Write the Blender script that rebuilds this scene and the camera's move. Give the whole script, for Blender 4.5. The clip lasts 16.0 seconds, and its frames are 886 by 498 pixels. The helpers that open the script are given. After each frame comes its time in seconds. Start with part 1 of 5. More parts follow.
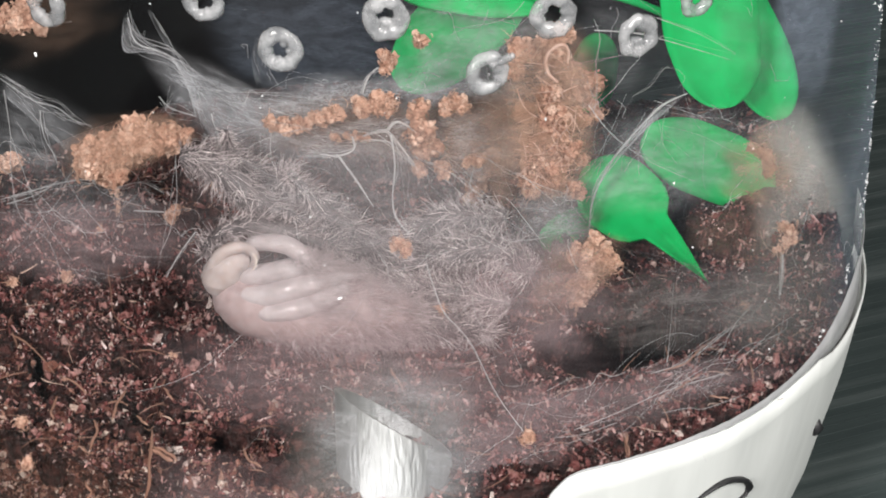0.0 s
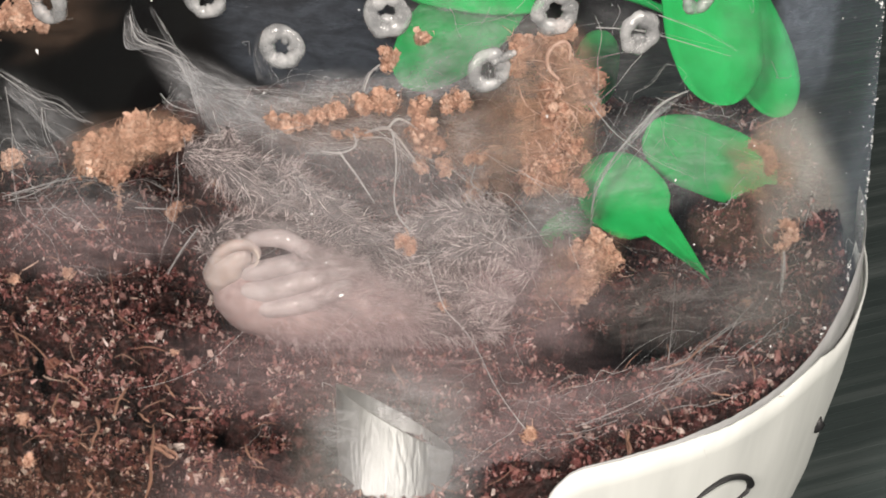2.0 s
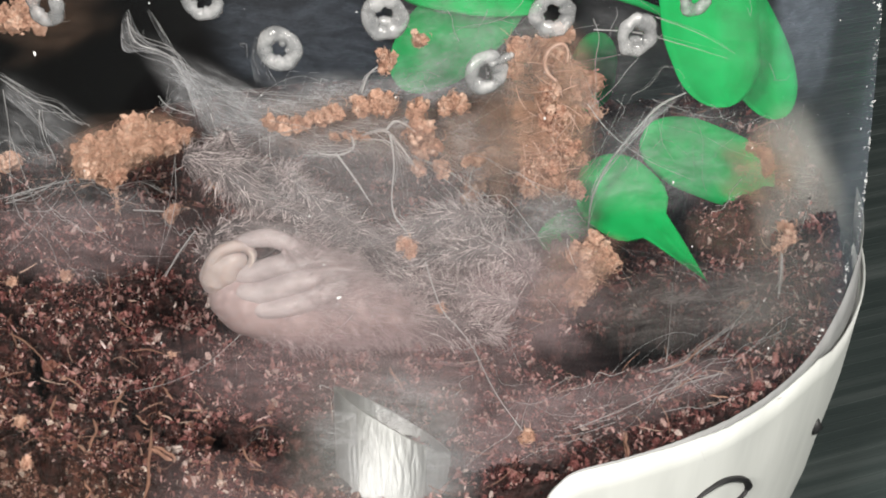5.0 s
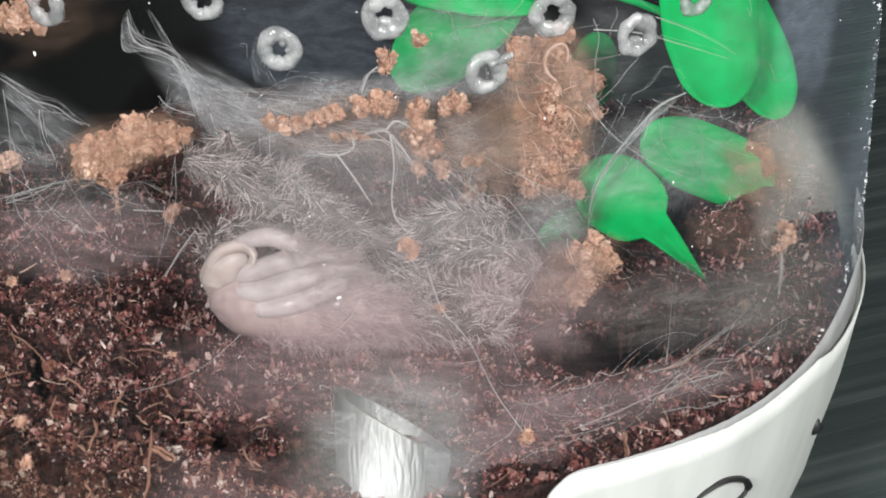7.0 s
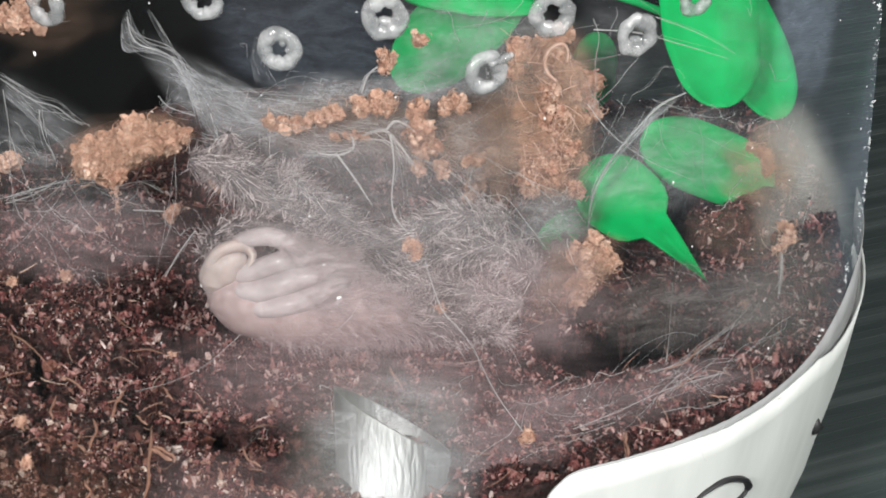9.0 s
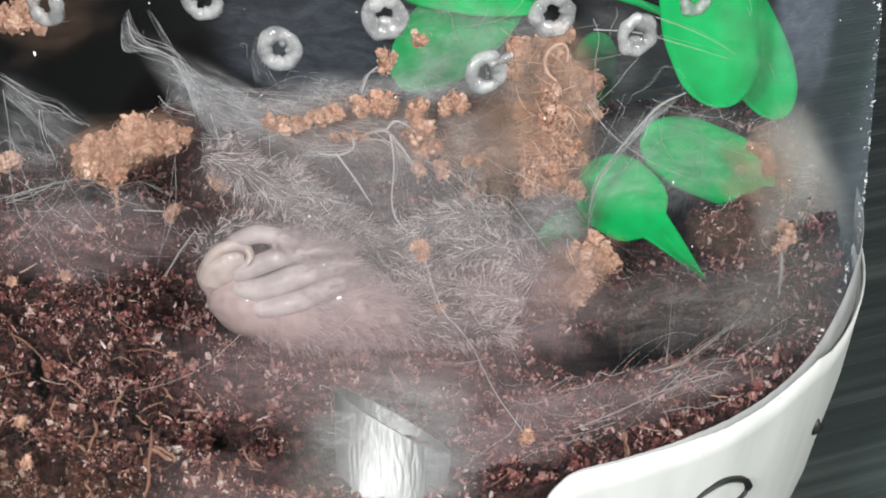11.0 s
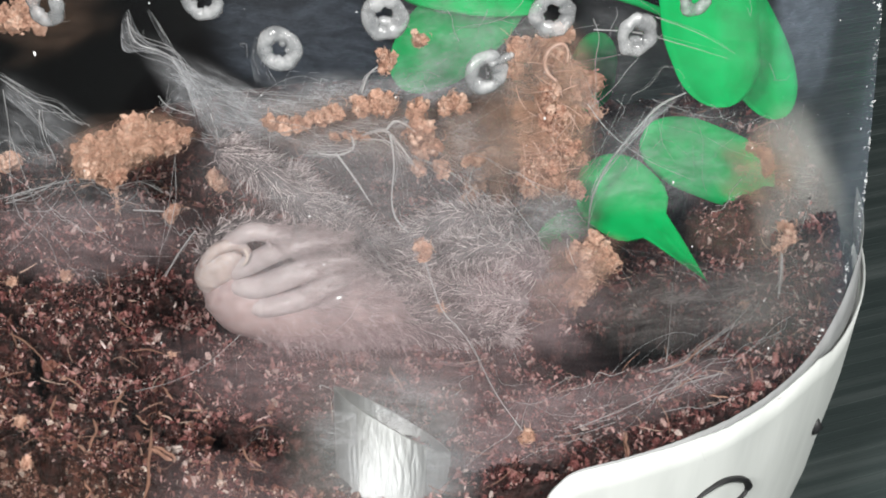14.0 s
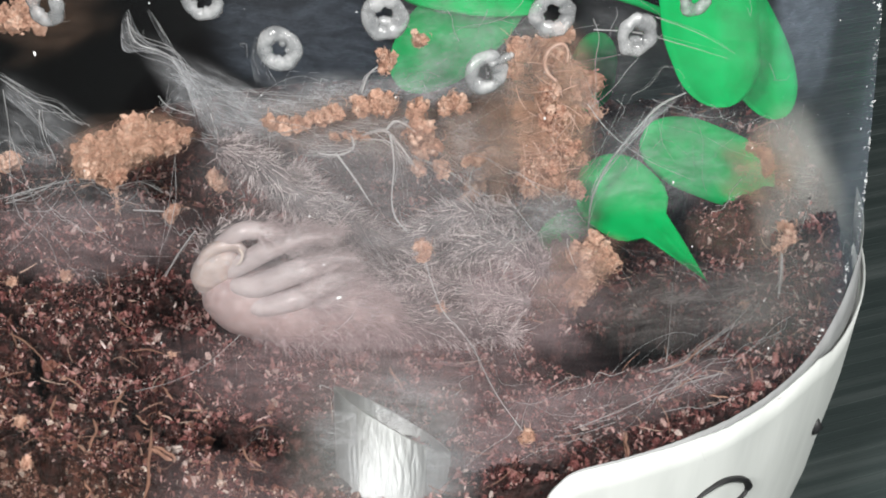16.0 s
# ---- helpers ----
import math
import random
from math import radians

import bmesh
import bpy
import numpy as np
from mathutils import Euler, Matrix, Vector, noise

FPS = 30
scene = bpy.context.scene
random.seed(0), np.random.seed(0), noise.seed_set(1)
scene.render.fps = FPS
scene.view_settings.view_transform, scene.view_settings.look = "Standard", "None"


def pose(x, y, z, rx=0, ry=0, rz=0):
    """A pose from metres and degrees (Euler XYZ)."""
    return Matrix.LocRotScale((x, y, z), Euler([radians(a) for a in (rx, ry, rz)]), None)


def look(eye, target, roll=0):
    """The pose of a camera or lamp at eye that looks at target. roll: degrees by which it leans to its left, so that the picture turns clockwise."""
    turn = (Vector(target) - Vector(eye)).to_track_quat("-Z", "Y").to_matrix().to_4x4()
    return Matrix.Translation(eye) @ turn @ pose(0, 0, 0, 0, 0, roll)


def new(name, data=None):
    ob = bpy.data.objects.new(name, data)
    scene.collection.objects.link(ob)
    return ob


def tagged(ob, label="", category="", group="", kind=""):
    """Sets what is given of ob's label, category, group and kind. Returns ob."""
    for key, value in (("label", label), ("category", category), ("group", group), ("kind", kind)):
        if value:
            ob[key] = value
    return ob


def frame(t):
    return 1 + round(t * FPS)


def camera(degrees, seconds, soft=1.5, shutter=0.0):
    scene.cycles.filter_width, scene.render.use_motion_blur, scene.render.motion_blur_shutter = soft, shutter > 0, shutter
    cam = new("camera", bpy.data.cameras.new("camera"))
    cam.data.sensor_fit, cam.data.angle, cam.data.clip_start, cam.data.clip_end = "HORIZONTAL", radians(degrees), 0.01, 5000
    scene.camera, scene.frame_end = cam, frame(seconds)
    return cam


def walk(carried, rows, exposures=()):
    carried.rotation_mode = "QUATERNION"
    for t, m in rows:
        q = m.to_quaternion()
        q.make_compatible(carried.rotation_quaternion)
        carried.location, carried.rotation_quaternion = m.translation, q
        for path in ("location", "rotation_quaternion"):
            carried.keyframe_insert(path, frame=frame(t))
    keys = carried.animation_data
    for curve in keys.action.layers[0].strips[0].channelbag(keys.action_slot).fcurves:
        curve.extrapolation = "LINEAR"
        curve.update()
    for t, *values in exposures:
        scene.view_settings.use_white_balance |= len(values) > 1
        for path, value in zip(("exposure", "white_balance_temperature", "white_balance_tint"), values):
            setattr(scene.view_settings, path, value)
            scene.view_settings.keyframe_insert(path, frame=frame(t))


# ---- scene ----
# All lengths below are in millimetres until they are linked; the jar's axis is x = y = 0, the soil's level z = 0.
EYE = Vector((0.008, -0.22665, 0.11548))
AIM = Vector((0.008, 0.0, 0.0))
cam = camera(24, 16.0, soft=1.85)


def turned(dx, dy):
    """The camera's pose, turned a hair to the right and down (thousandths of its distance)."""
    return look(EYE, AIM + Vector((dx, 0, dy)) * 0.001)


walk(cam, [(0.0, turned(-0.10, 0.10)), (0.4, turned(0, 0)), (1.8, turned(0, 0)), (1.9, turned(-0.25, -0.30)),
           (2.0, turned(-0.28, -0.30)), (2.1, turned(0, 0)), (9.0, turned(0, 0)), (16.0, turned(0, 0))],
     exposures=[(0.0, 0.0, 6600, 9), (1.8, 0.0, 6550, 9), (2.0, -0.07, 7200, 11), (4.2, -0.07, 7100, 9), (6.3, 0.0, 6500, 6), (16.0, 0.0, 6500, 6)])
scene.cycles.transparent_max_bounces = 24

# ---- light ----
world = bpy.data.worlds.new("room_air")
world.use_nodes = True
world.node_tree.nodes["Background"].inputs[0].default_value = (0.6, 0.65, 0.7, 1)
world.node_tree.nodes["Background"].inputs[1].default_value = 0.05
scene.world = world


def area_lamp(name, eye, target, size, watts, colour):
    data = bpy.data.lights.new(name, "AREA")
    data.shape, data.size, data.energy, data.color = "DISK", size, watts, colour
    ob = new(name, data)
    ob.matrix_world = look(eye, target)
    return ob


# a broad shaded lamp before the table and a small bright one near the lens
area_lamp("shaded_lamp_light", (0.42, -0.46, 0.42), (0, 0, 0), 0.4, 6.1, (1.0, 0.97, 0.95))
area_lamp("desk_lamp_light", (-0.13, -0.42, 0.23), (0, -0.01, 0), 0.08, 2.75, (1.0, 0.96, 0.95))

# ---- materials ----


class Nodes:
    """A material and short ways to its nodes."""

    def __init__(self, name):
        self.m = bpy.data.materials.new(name)
        self.m.use_nodes = True
        self.t = self.m.node_tree
        self.t.nodes.clear()
        self.out = self.t.nodes.new("ShaderNodeOutputMaterial")

    def add(self, kind, ins=(), **props):
        n = self.t.nodes.new("ShaderNode" + kind)
        if kind == "TexNoise" and "noise_dimensions" in props:
            n.noise_dimensions = props["noise_dimensions"]
        if kind in ("Math", "VectorMath", "MixRGB") and "op" in props:
            if kind == "MixRGB":
                n.blend_type = props["op"]
            else:
                n.operation = props["op"]
        if kind == "Attribute":
            n.attribute_name = props["attr"]
        for key, value in dict(ins).items():
            if isinstance(value, bpy.types.NodeSocket):
                self.t.links.new(value, n.inputs[key])
            else:
                n.inputs[key].default_value = value
        return n

    def ramp(self, fac, stops):
        n = self.t.nodes.new("ShaderNodeValToRGB")
        while len(n.color_ramp.elements) < len(stops):
            n.color_ramp.elements.new(0.5)
        for e, (p, c) in zip(n.color_ramp.elements, stops):
            e.position = p
            e.color = (*c, 1) if isinstance(c, tuple) else (c, c, c, 1)
        self.t.links.new(fac, n.inputs[0])
        return n.outputs[0]

    def coord(self, scale=(1, 1, 1), which="Object"):
        c = self.add("TexCoord")
        return self.add("Mapping", {"Vector": c.outputs[which], "Scale": scale}).outputs[0]

    def noise(self, scale, detail=3, vec=None, rough=0.55, twist=0.0):
        vec = vec or self.coord()
        return self.add("TexNoise", {"Vector": vec, "Scale": scale, "Detail": detail, "Roughness": rough, "Distortion": twist}).outputs[0]

    def bump(self, height, strength, dist):
        return self.add("Bump", {"Height": height, "Strength": strength, "Distance": dist}).outputs[0]

    def finish(self, shader):
        self.t.links.new(shader, self.out.inputs[0])
        return self.m


def surface(name, fac, stops, rough=0.6, bump=None, **ins):
    """A principled surface; fac and stops give its colour. fac and bump are functions of the node helper."""
    k = Nodes(name)
    given = {"Base Color": k.ramp(fac(k), stops), "Roughness": rough}
    if bump:
        given["Normal"] = bump(k)
    given.update({key.replace("_", " "): value for key, value in ins.items()})
    return k.finish(k.add("BsdfPrincipled", given).outputs[0])


def island(k):
    return k.add("NewGeometry").outputs["Random Per Island"]


def mottled(k, small, large):
    both = k.add("Math", {0: k.noise(small), 1: k.noise(large)}, op="ADD").outputs[0]
    return k.add("Math", {0: both, 1: 0.5}, op="MULTIPLY").outputs[0]


def soil_surface():
    return surface("dark_soil", lambda k: k.noise(900, 5), [(0.32, (0.006, 0.003, 0.003)), (0.5, (0.034, 0.0125, 0.011)), (0.62, (0.088, 0.034, 0.030)), (0.75, (0.18, 0.083, 0.072))],
                   0.35, lambda k: k.bump(k.noise(2000, 6), 1.0, 0.0012))


SOIL = soil_surface()
GRAIN = surface("soil_grains", island, [(0.0, (0.014, 0.007, 0.007)), (0.45, (0.069, 0.022, 0.021)), (0.72, (0.188, 0.064, 0.060)), (0.88, (0.36, 0.165, 0.15)), (0.96, (0.46, 0.32, 0.29)), (1.0, (0.64, 0.53, 0.49))],
                0.24, lambda k: k.bump(k.noise(2600, 4), 1.0, 0.0008))
PEAT = surface("warm_peat", island, [(0.0, (0.022, 0.009, 0.007)), (0.45, (0.108, 0.037, 0.027)), (0.72, (0.255, 0.108, 0.078)), (0.88, (0.42, 0.25, 0.19)), (1.0, (0.66, 0.54, 0.47))],
               0.3, lambda k: k.bump(k.noise(2600, 4), 1.0, 0.0008))
CHIP = surface("pale_chips", island, [(0.0, (0.11, 0.042, 0.036)), (0.5, (0.285, 0.138, 0.126)), (0.85, (0.43, 0.262, 0.247)), (1.0, (0.56, 0.44, 0.42))], 0.35)
FIBRE = surface("coir_fibre", island, [(0.0, (0.13, 0.055, 0.036)), (0.6, (0.29, 0.155, 0.11)), (1.0, (0.48, 0.35, 0.29))], 0.55, lambda k: k.bump(k.noise(2400, 4), 0.6, 0.0003))
CURL = surface("pinkish_fibre", lambda k: k.noise(900), [(0.3, (0.42, 0.25, 0.19)), (0.7, (0.60, 0.42, 0.35))], 0.5)
CRUMB = surface("coir_crumbs", lambda k: k.add("Math", {0: k.add("Math", {0: island(k), 1: 0.35}, op="MULTIPLY").outputs[0], 1: k.noise(1400, 4)}, op="ADD").outputs[0],
                [(0.35, (0.29, 0.142, 0.098)), (0.65, (0.52, 0.30, 0.215)), (0.95, (0.71, 0.50, 0.40))], 0.6, lambda k: k.bump(k.noise(2600, 4), 0.9, 0.0004))
PALE = surface("soft_new_skin", lambda k: mottled(k, 700, 160), [(0.36, (0.26, 0.185, 0.185)), (0.5, (0.345, 0.258, 0.256)), (0.64, (0.415, 0.32, 0.315))], 0.55,
               lambda k: k.bump(k.noise(2400, 3), 0.15, 0.0003), Subsurface_Weight=0.6, Subsurface_Radius=(0.0022, 0.0016, 0.0015), Specular_IOR_Level=0.3, Coat_Weight=0.1, Coat_Roughness=0.05)
LEG_SKIN = surface("damp_leg_skin", lambda k: mottled(k, 700, 160), [(0.36, (0.35, 0.295, 0.30)), (0.5, (0.43, 0.37, 0.373)), (0.64, (0.50, 0.435, 0.44))], 0.5,
                   lambda k: k.bump(k.noise(2000, 3), 0.2, 0.0003), Subsurface_Weight=0.5, Subsurface_Radius=(0.0022, 0.0018, 0.0017), Specular_IOR_Level=0.3, Coat_Weight=0.45, Coat_Roughness=0.05)
CREAM = surface("cream_skin", lambda k: mottled(k, 600, 140), [(0.36, (0.33, 0.265, 0.252)), (0.5, (0.41, 0.335, 0.32)), (0.64, (0.47, 0.395, 0.38))], 0.5,
                lambda k: k.bump(k.noise(2000, 3), 0.15, 0.0003), Subsurface_Weight=0.6, Subsurface_Radius=(0.0022, 0.0016, 0.0013), Specular_IOR_Level=0.4, Coat_Weight=0.5, Coat_Roughness=0.06)
FANG = surface("amber_fang", lambda k: k.noise(900), [(0.3, (0.50, 0.41, 0.36)), (0.7, (0.66, 0.58, 0.52))], 0.25, Coat_Weight=0.5)
SKIN = surface("old_grey_skin", lambda k: mottled(k, 1500, 300), [(0.36, (0.035, 0.029, 0.031)), (0.5, (0.085, 0.072, 0.074)), (0.64, (0.16, 0.138, 0.138))], 0.55,
               lambda k: k.bump(k.noise(3000, 4), 0.5, 0.0003))
HAIR = surface("grey_hairs", island, [(0.0, (0.06, 0.047, 0.048)), (0.4, (0.34, 0.28, 0.283)), (0.85, (0.66, 0.57, 0.57)), (1.0, (0.86, 0.78, 0.75))], 0.4)
LABEL = surface("white_paper_label", lambda k: k.noise(140, 4, k.coord((1, 1, 0.15))), [(0.3, (0.54, 0.565, 0.555)), (0.5, (0.63, 0.655, 0.64)), (0.7, (0.70, 0.725, 0.71))], 0.5,
                lambda k: k.bump(k.noise(300, 4, k.coord((1, 1, 0.1))), 0.25, 0.0004))
INK = surface("black_ink", lambda k: k.noise(500), [(0.3, (0.008, 0.008, 0.009)), (0.7, (0.02, 0.02, 0.022))], 0.5)
TABLE = surface("black_ribbed_board", lambda k: k.noise(60, 5, k.coord((0.12, 4, 1))), [(0.3, (0.022, 0.029, 0.030)), (0.55, (0.044, 0.056, 0.057)), (0.8, (0.09, 0.105, 0.105))], 0.5,
                lambda k: k.bump(k.noise(90, 4, k.coord((0.12, 4, 1))), 0.3, 0.0006), Specular_IOR_Level=0.15)
RIBS = surface("aslant_ribs", lambda k: k.noise(60, 5, k.add("Mapping", {"Vector": k.add("Mapping", {"Vector": k.coord(), "Rotation": (0, 0, -0.42)}).outputs[0], "Scale": (0.12, 4, 1)}).outputs[0]), [(0.3, (0.038, 0.051, 0.052)), (0.52, (0.058, 0.075, 0.075)), (0.72, (0.11, 0.13, 0.13))], 0.5,
               lambda k: k.bump(k.noise(700, 3), 0.3, 0.0004), Specular_IOR_Level=0.15)
PAINT = surface("room_paint", lambda k: k.noise(3, 3), [(0.3, (0.12, 0.12, 0.13)), (0.7, (0.16, 0.16, 0.17))], 0.8)
STEEL = surface("brushed_foil", lambda k: k.noise(500, 4, k.coord((1, 1, 0.05))), [(0.3, (0.36, 0.365, 0.37)), (0.7, (0.53, 0.535, 0.54))], 0.54,
                lambda k: k.bump(k.noise(1500, 3, k.coord((1, 1, 0.2))), 0.6, 0.0004), Metallic=0.85)
DUST = surface("white_specks", island, [(0.0, (0.5, 0.5, 0.5)), (1.0, (0.85, 0.86, 0.87))], 0.4)


def leaf_surface():
    k = Nodes("green_plastic_leaf")
    col = k.ramp(mottled(k, 260, 60), [(0.38, (0.002, 0.33, 0.075)), (0.5, (0.003, 0.47, 0.115)), (0.62, (0.006, 0.57, 0.15))])
    nor = k.bump(k.noise(900, 4), 0.15, 0.0004)
    p = k.add("BsdfPrincipled", {"Base Color": col, "Roughness": 0.55, "Specular IOR Level": 0.12, "Normal": nor})
    t = k.add("BsdfTranslucent", {"Color": col})
    return k.finish(k.add("MixShader", {0: 0.35, 1: p.outputs[0], 2: t.outputs[0]}).outputs[0])


PALE_HAIR = surface("pinkish_hairs", island, [(0.0, (0.31, 0.235, 0.24)), (0.6, (0.50, 0.40, 0.405)), (1.0, (0.72, 0.63, 0.63))], 0.4)
LEAF = leaf_surface()


def plastic_surface(name, haze, gloss):
    """Clear plastic with faint milky scratches."""
    k = Nodes(name)
    scratch = k.ramp(k.noise(420, 4, k.coord((1, 1, 0.06))), [(0.50, 0.0), (0.78, 0.5)])
    cloud = k.ramp(k.noise(38, 5), [(0.35, 0.35), (0.75, 1.0)])
    both = k.add("Math", {0: k.add("Math", {0: scratch, 1: cloud}, op="ADD").outputs[0], 1: haze}, op="MULTIPLY").outputs[0]
    clear = k.add("BsdfTransparent", {"Color": (0.97, 0.98, 0.98, 1)})
    milk = k.add("BsdfDiffuse", {"Color": (0.58, 0.68, 0.85, 1)})
    base = k.add("MixShader", {0: both, 1: clear.outputs[0], 2: milk.outputs[0]})
    shine = k.add("BsdfGlossy", {"Color": (1, 1, 1, 1), "Roughness": 0.4})
    edge = k.add("Math", {0: k.add("Fresnel", {"IOR": 1.4}).outputs[0], 1: gloss}, op="MULTIPLY").outputs[0]
    return k.finish(k.add("MixShader", {0: edge, 1: base.outputs[0], 2: shine.outputs[0]}).outputs[0])


PLASTIC = plastic_surface("clear_plastic", 0.0011, 0.036)


def film_surface(name, col, thin=0.12, full=1.15):
    """Spun silk: see-through sheets whose thickness is given point by point and broken by streaks."""
    k = Nodes(name)
    uv = k.add("TexCoord").outputs["UV"]
    streak = k.noise(5, 6, k.add("Mapping", {"Vector": uv, "Scale": (0.8, 2.4, 1)}).outputs[0], 0.65, 0.8)
    fine = k.noise(30, 4, k.add("Mapping", {"Vector": uv, "Scale": (1.0, 4.0, 1)}).outputs[0], 0.7, 1.2)
    mix = k.add("Math", {0: k.add("Math", {0: streak, 1: fine}, op="ADD").outputs[0], 1: 0.5}, op="MULTIPLY").outputs[0]
    body = k.ramp(mix, [(0.36, thin), (0.5, 0.55 * thin + 0.4 * full), (0.62, full)])
    dens = k.add("Attribute", attr="silk").outputs["Fac"]
    alpha = k.add("Math", {0: body, 1: dens}, op="MULTIPLY")
    alpha.use_clamp = True
    silk = k.add("MixShader", {0: 0.35, 1: k.add("BsdfDiffuse", {"Color": col}).outputs[0], 2: k.add("BsdfTranslucent", {"Color": col}).outputs[0]})
    clear = k.add("BsdfTransparent", {"Color": (1, 1, 1, 1)})
    return k.finish(k.add("MixShader", {0: alpha.outputs[0], 1: clear.outputs[0], 2: silk.outputs[0]}).outputs[0])


FILM = film_surface("spun_silk", (0.68, 0.685, 0.72, 1))
# its bluish colour also stands in for the haze of the plastic
SMEAR_HAZE = film_surface("dust_haze_film", (0.55, 0.65, 0.82, 1), 0.3, 1.0)
HAZE = film_surface("thin_new_silk", (0.66, 0.565, 0.58, 1), 0.4, 0.95)
MIST = film_surface("dense_old_silk", (0.62, 0.60, 0.56, 1), 0.62, 0.85)
COIR_DUST = film_surface("coir_dust", (0.52, 0.335, 0.245, 1), 0.3, 1.0)
SOILED_DIMMER = film_surface("soiled_dimming_silk", (0.21, 0.185, 0.18, 1))
# shade behind the jar, put in as a near-black colour
BACK_SHADE = film_surface("back_shade_film", (0.0035, 0.0027, 0.0026, 1), 0.6, 1.0)
DUSTY = film_surface("dusty_silk", (0.74, 0.565, 0.59, 1), 0.34, 1.0)


def melt_surface():
    k = Nodes("melted_plastic")
    col = k.ramp(k.noise(600, 4), [(0.35, (0.22, 0.23, 0.24)), (0.65, (0.52, 0.53, 0.54))])
    p = k.add("BsdfPrincipled", {"Base Color": col, "Roughness": 0.2, "Normal": k.bump(k.noise(700, 3), 0.5, 0.0005), "Coat Weight": 0.8})
    fac = k.ramp(k.noise(500, 3), [(0.3, 0.3), (0.65, 0.75)])
    return k.finish(k.add("MixShader", {0: fac, 1: k.add("BsdfTransparent").outputs[0], 2: p.outputs[0]}).outputs[0])


MELT = melt_surface()


def strand_surface():
    k = Nodes("silk_strand")
    col = k.ramp(island(k), [(0.0, (0.52, 0.51, 0.52)), (1.0, (0.80, 0.79, 0.79))])
    d = k.add("MixShader", {0: 0.4, 1: k.add("BsdfDiffuse", {"Color": col}).outputs[0], 2: k.add("BsdfTranslucent", {"Color": col}).outputs[0]})
    return k.finish(k.add("MixShader", {0: 0.72, 1: k.add("BsdfTransparent").outputs[0], 2: d.outputs[0]}).outputs[0])


STRAND = strand_surface()


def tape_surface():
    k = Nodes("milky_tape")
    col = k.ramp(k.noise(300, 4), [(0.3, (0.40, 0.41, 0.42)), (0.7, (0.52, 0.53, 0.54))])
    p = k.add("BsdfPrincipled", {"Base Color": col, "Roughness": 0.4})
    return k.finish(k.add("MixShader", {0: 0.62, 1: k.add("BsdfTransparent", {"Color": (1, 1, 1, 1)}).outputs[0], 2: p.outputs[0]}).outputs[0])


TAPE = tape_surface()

# ---- building helpers ----
PIVOT = {}
rng = np.random.default_rng(7)


class Soup:
    """Vertices and faces, collected in millimetres."""

    def __init__(self):
        self.v, self.f = [], []

    def tube(self, pts, radii, sides=8, caps=True, flat=1.0, step=4):
        pts, radii = smooth(pts, radii, step)
        n, start = len(pts), len(self.v)
        up = Vector((0.13, 0.31, 0.94))
        for i in range(n):
            d = (pts[min(i + 1, n - 1)] - pts[max(i - 1, 0)]).normalized()
            a = d.cross(up).normalized()
            b = d.cross(a)
            for s in range(sides):
                w = 2 * math.pi * s / sides
                self.v.append(tuple(pts[i] + (a * math.cos(w) + b * math.sin(w) * flat) * radii[i]))
        for i in range(n - 1):
            for s in range(sides):
                p, q = start + i * sides + s, start + i * sides + (s + 1) % sides
                self.f.append((p, q, q + sides, p + sides))
        if caps:
            self.f.append(tuple(start + s for s in range(sides))[::-1])
            self.f.append(tuple(start + (n - 1) * sides + s for s in range(sides)))
        return pts, radii

    def hair(self, p, d, bend, length, r):
        """A thin three-sided hair that tapers to a point."""
        a = d.orthogonal().normalized()
        b = d.cross(a)
        s = len(self.v)
        for t, rr in ((0.0, r), (0.5, r * 0.75)):
            c = p + d * (length * t) + bend * (length * t * t)
            for w in (0.0, 2.094, 4.189):
                self.v.append(tuple(c + (a * math.cos(w) + b * math.sin(w)) * rr))
        self.v.append(tuple(p + d * length + bend * length))
        for i in range(3):
            j = (i + 1) % 3
            self.f += [(s + i, s + j, s + 3 + j, s + 3 + i), (s + 3 + i, s + 3 + j, s + 6)]

    def grain(self, p, r, flat=0.7, jag=0.6):
        """An irregular twenty-sided crumb."""
        s = len(self.v)
        q = np.array(Euler(rng.uniform(0, 6.28, 3)).to_matrix())
        pts = ICO * (r * rng.uniform(1 - jag, 1 + jag, (12, 1))) * np.array((1.1, rng.uniform(0.4, 1), flat * rng.uniform(0.5, 1.15)))
        self.v += (pts @ q.T + np.array(p)).tolist()
        self.f += [(s + a, s + b, s + c) for a, b, c in ICO_F]

    def chip(self, p, r):
        """A small splinter."""
        s = len(self.v)
        q = np.array(Euler(rng.uniform(0, 6.28, 3)).to_matrix())
        pts = ICO * (r * rng.uniform(0.6, 1.4, (12, 1))) * np.array((1.0, 0.35, 0.22))
        self.v += (pts @ q.T + np.array(p)).tolist()
        self.f += [(s + a, s + b, s + c) for a, b, c in ICO_F]

    def lump(self, p, r, seed, rough=0.35, subdiv=2, squash=(1, 1, 1)):
        bm = bmesh.new()
        bmesh.ops.create_icosphere(bm, subdivisions=subdiv, radius=1)
        s = len(self.v)
        for v in bm.verts:
            k = 1 + rough * noise.noise(v.co * 1.7 + Vector((seed * 3.1, seed, 0))) + rough * 0.6 * noise.noise(v.co * 4.1 + Vector((0, seed * 2.3, 1))) + (rough * 0.4 * noise.noise(v.co * 9.3 + Vector((seed, 5, 0))) if subdiv > 2 else 0)
            self.v.append(tuple(Vector(p) + Vector([c * k * r * q for c, q in zip(v.co, squash)])))
        self.f += [tuple(s + v.index for v in f.verts) for f in bm.faces]
        bm.free()


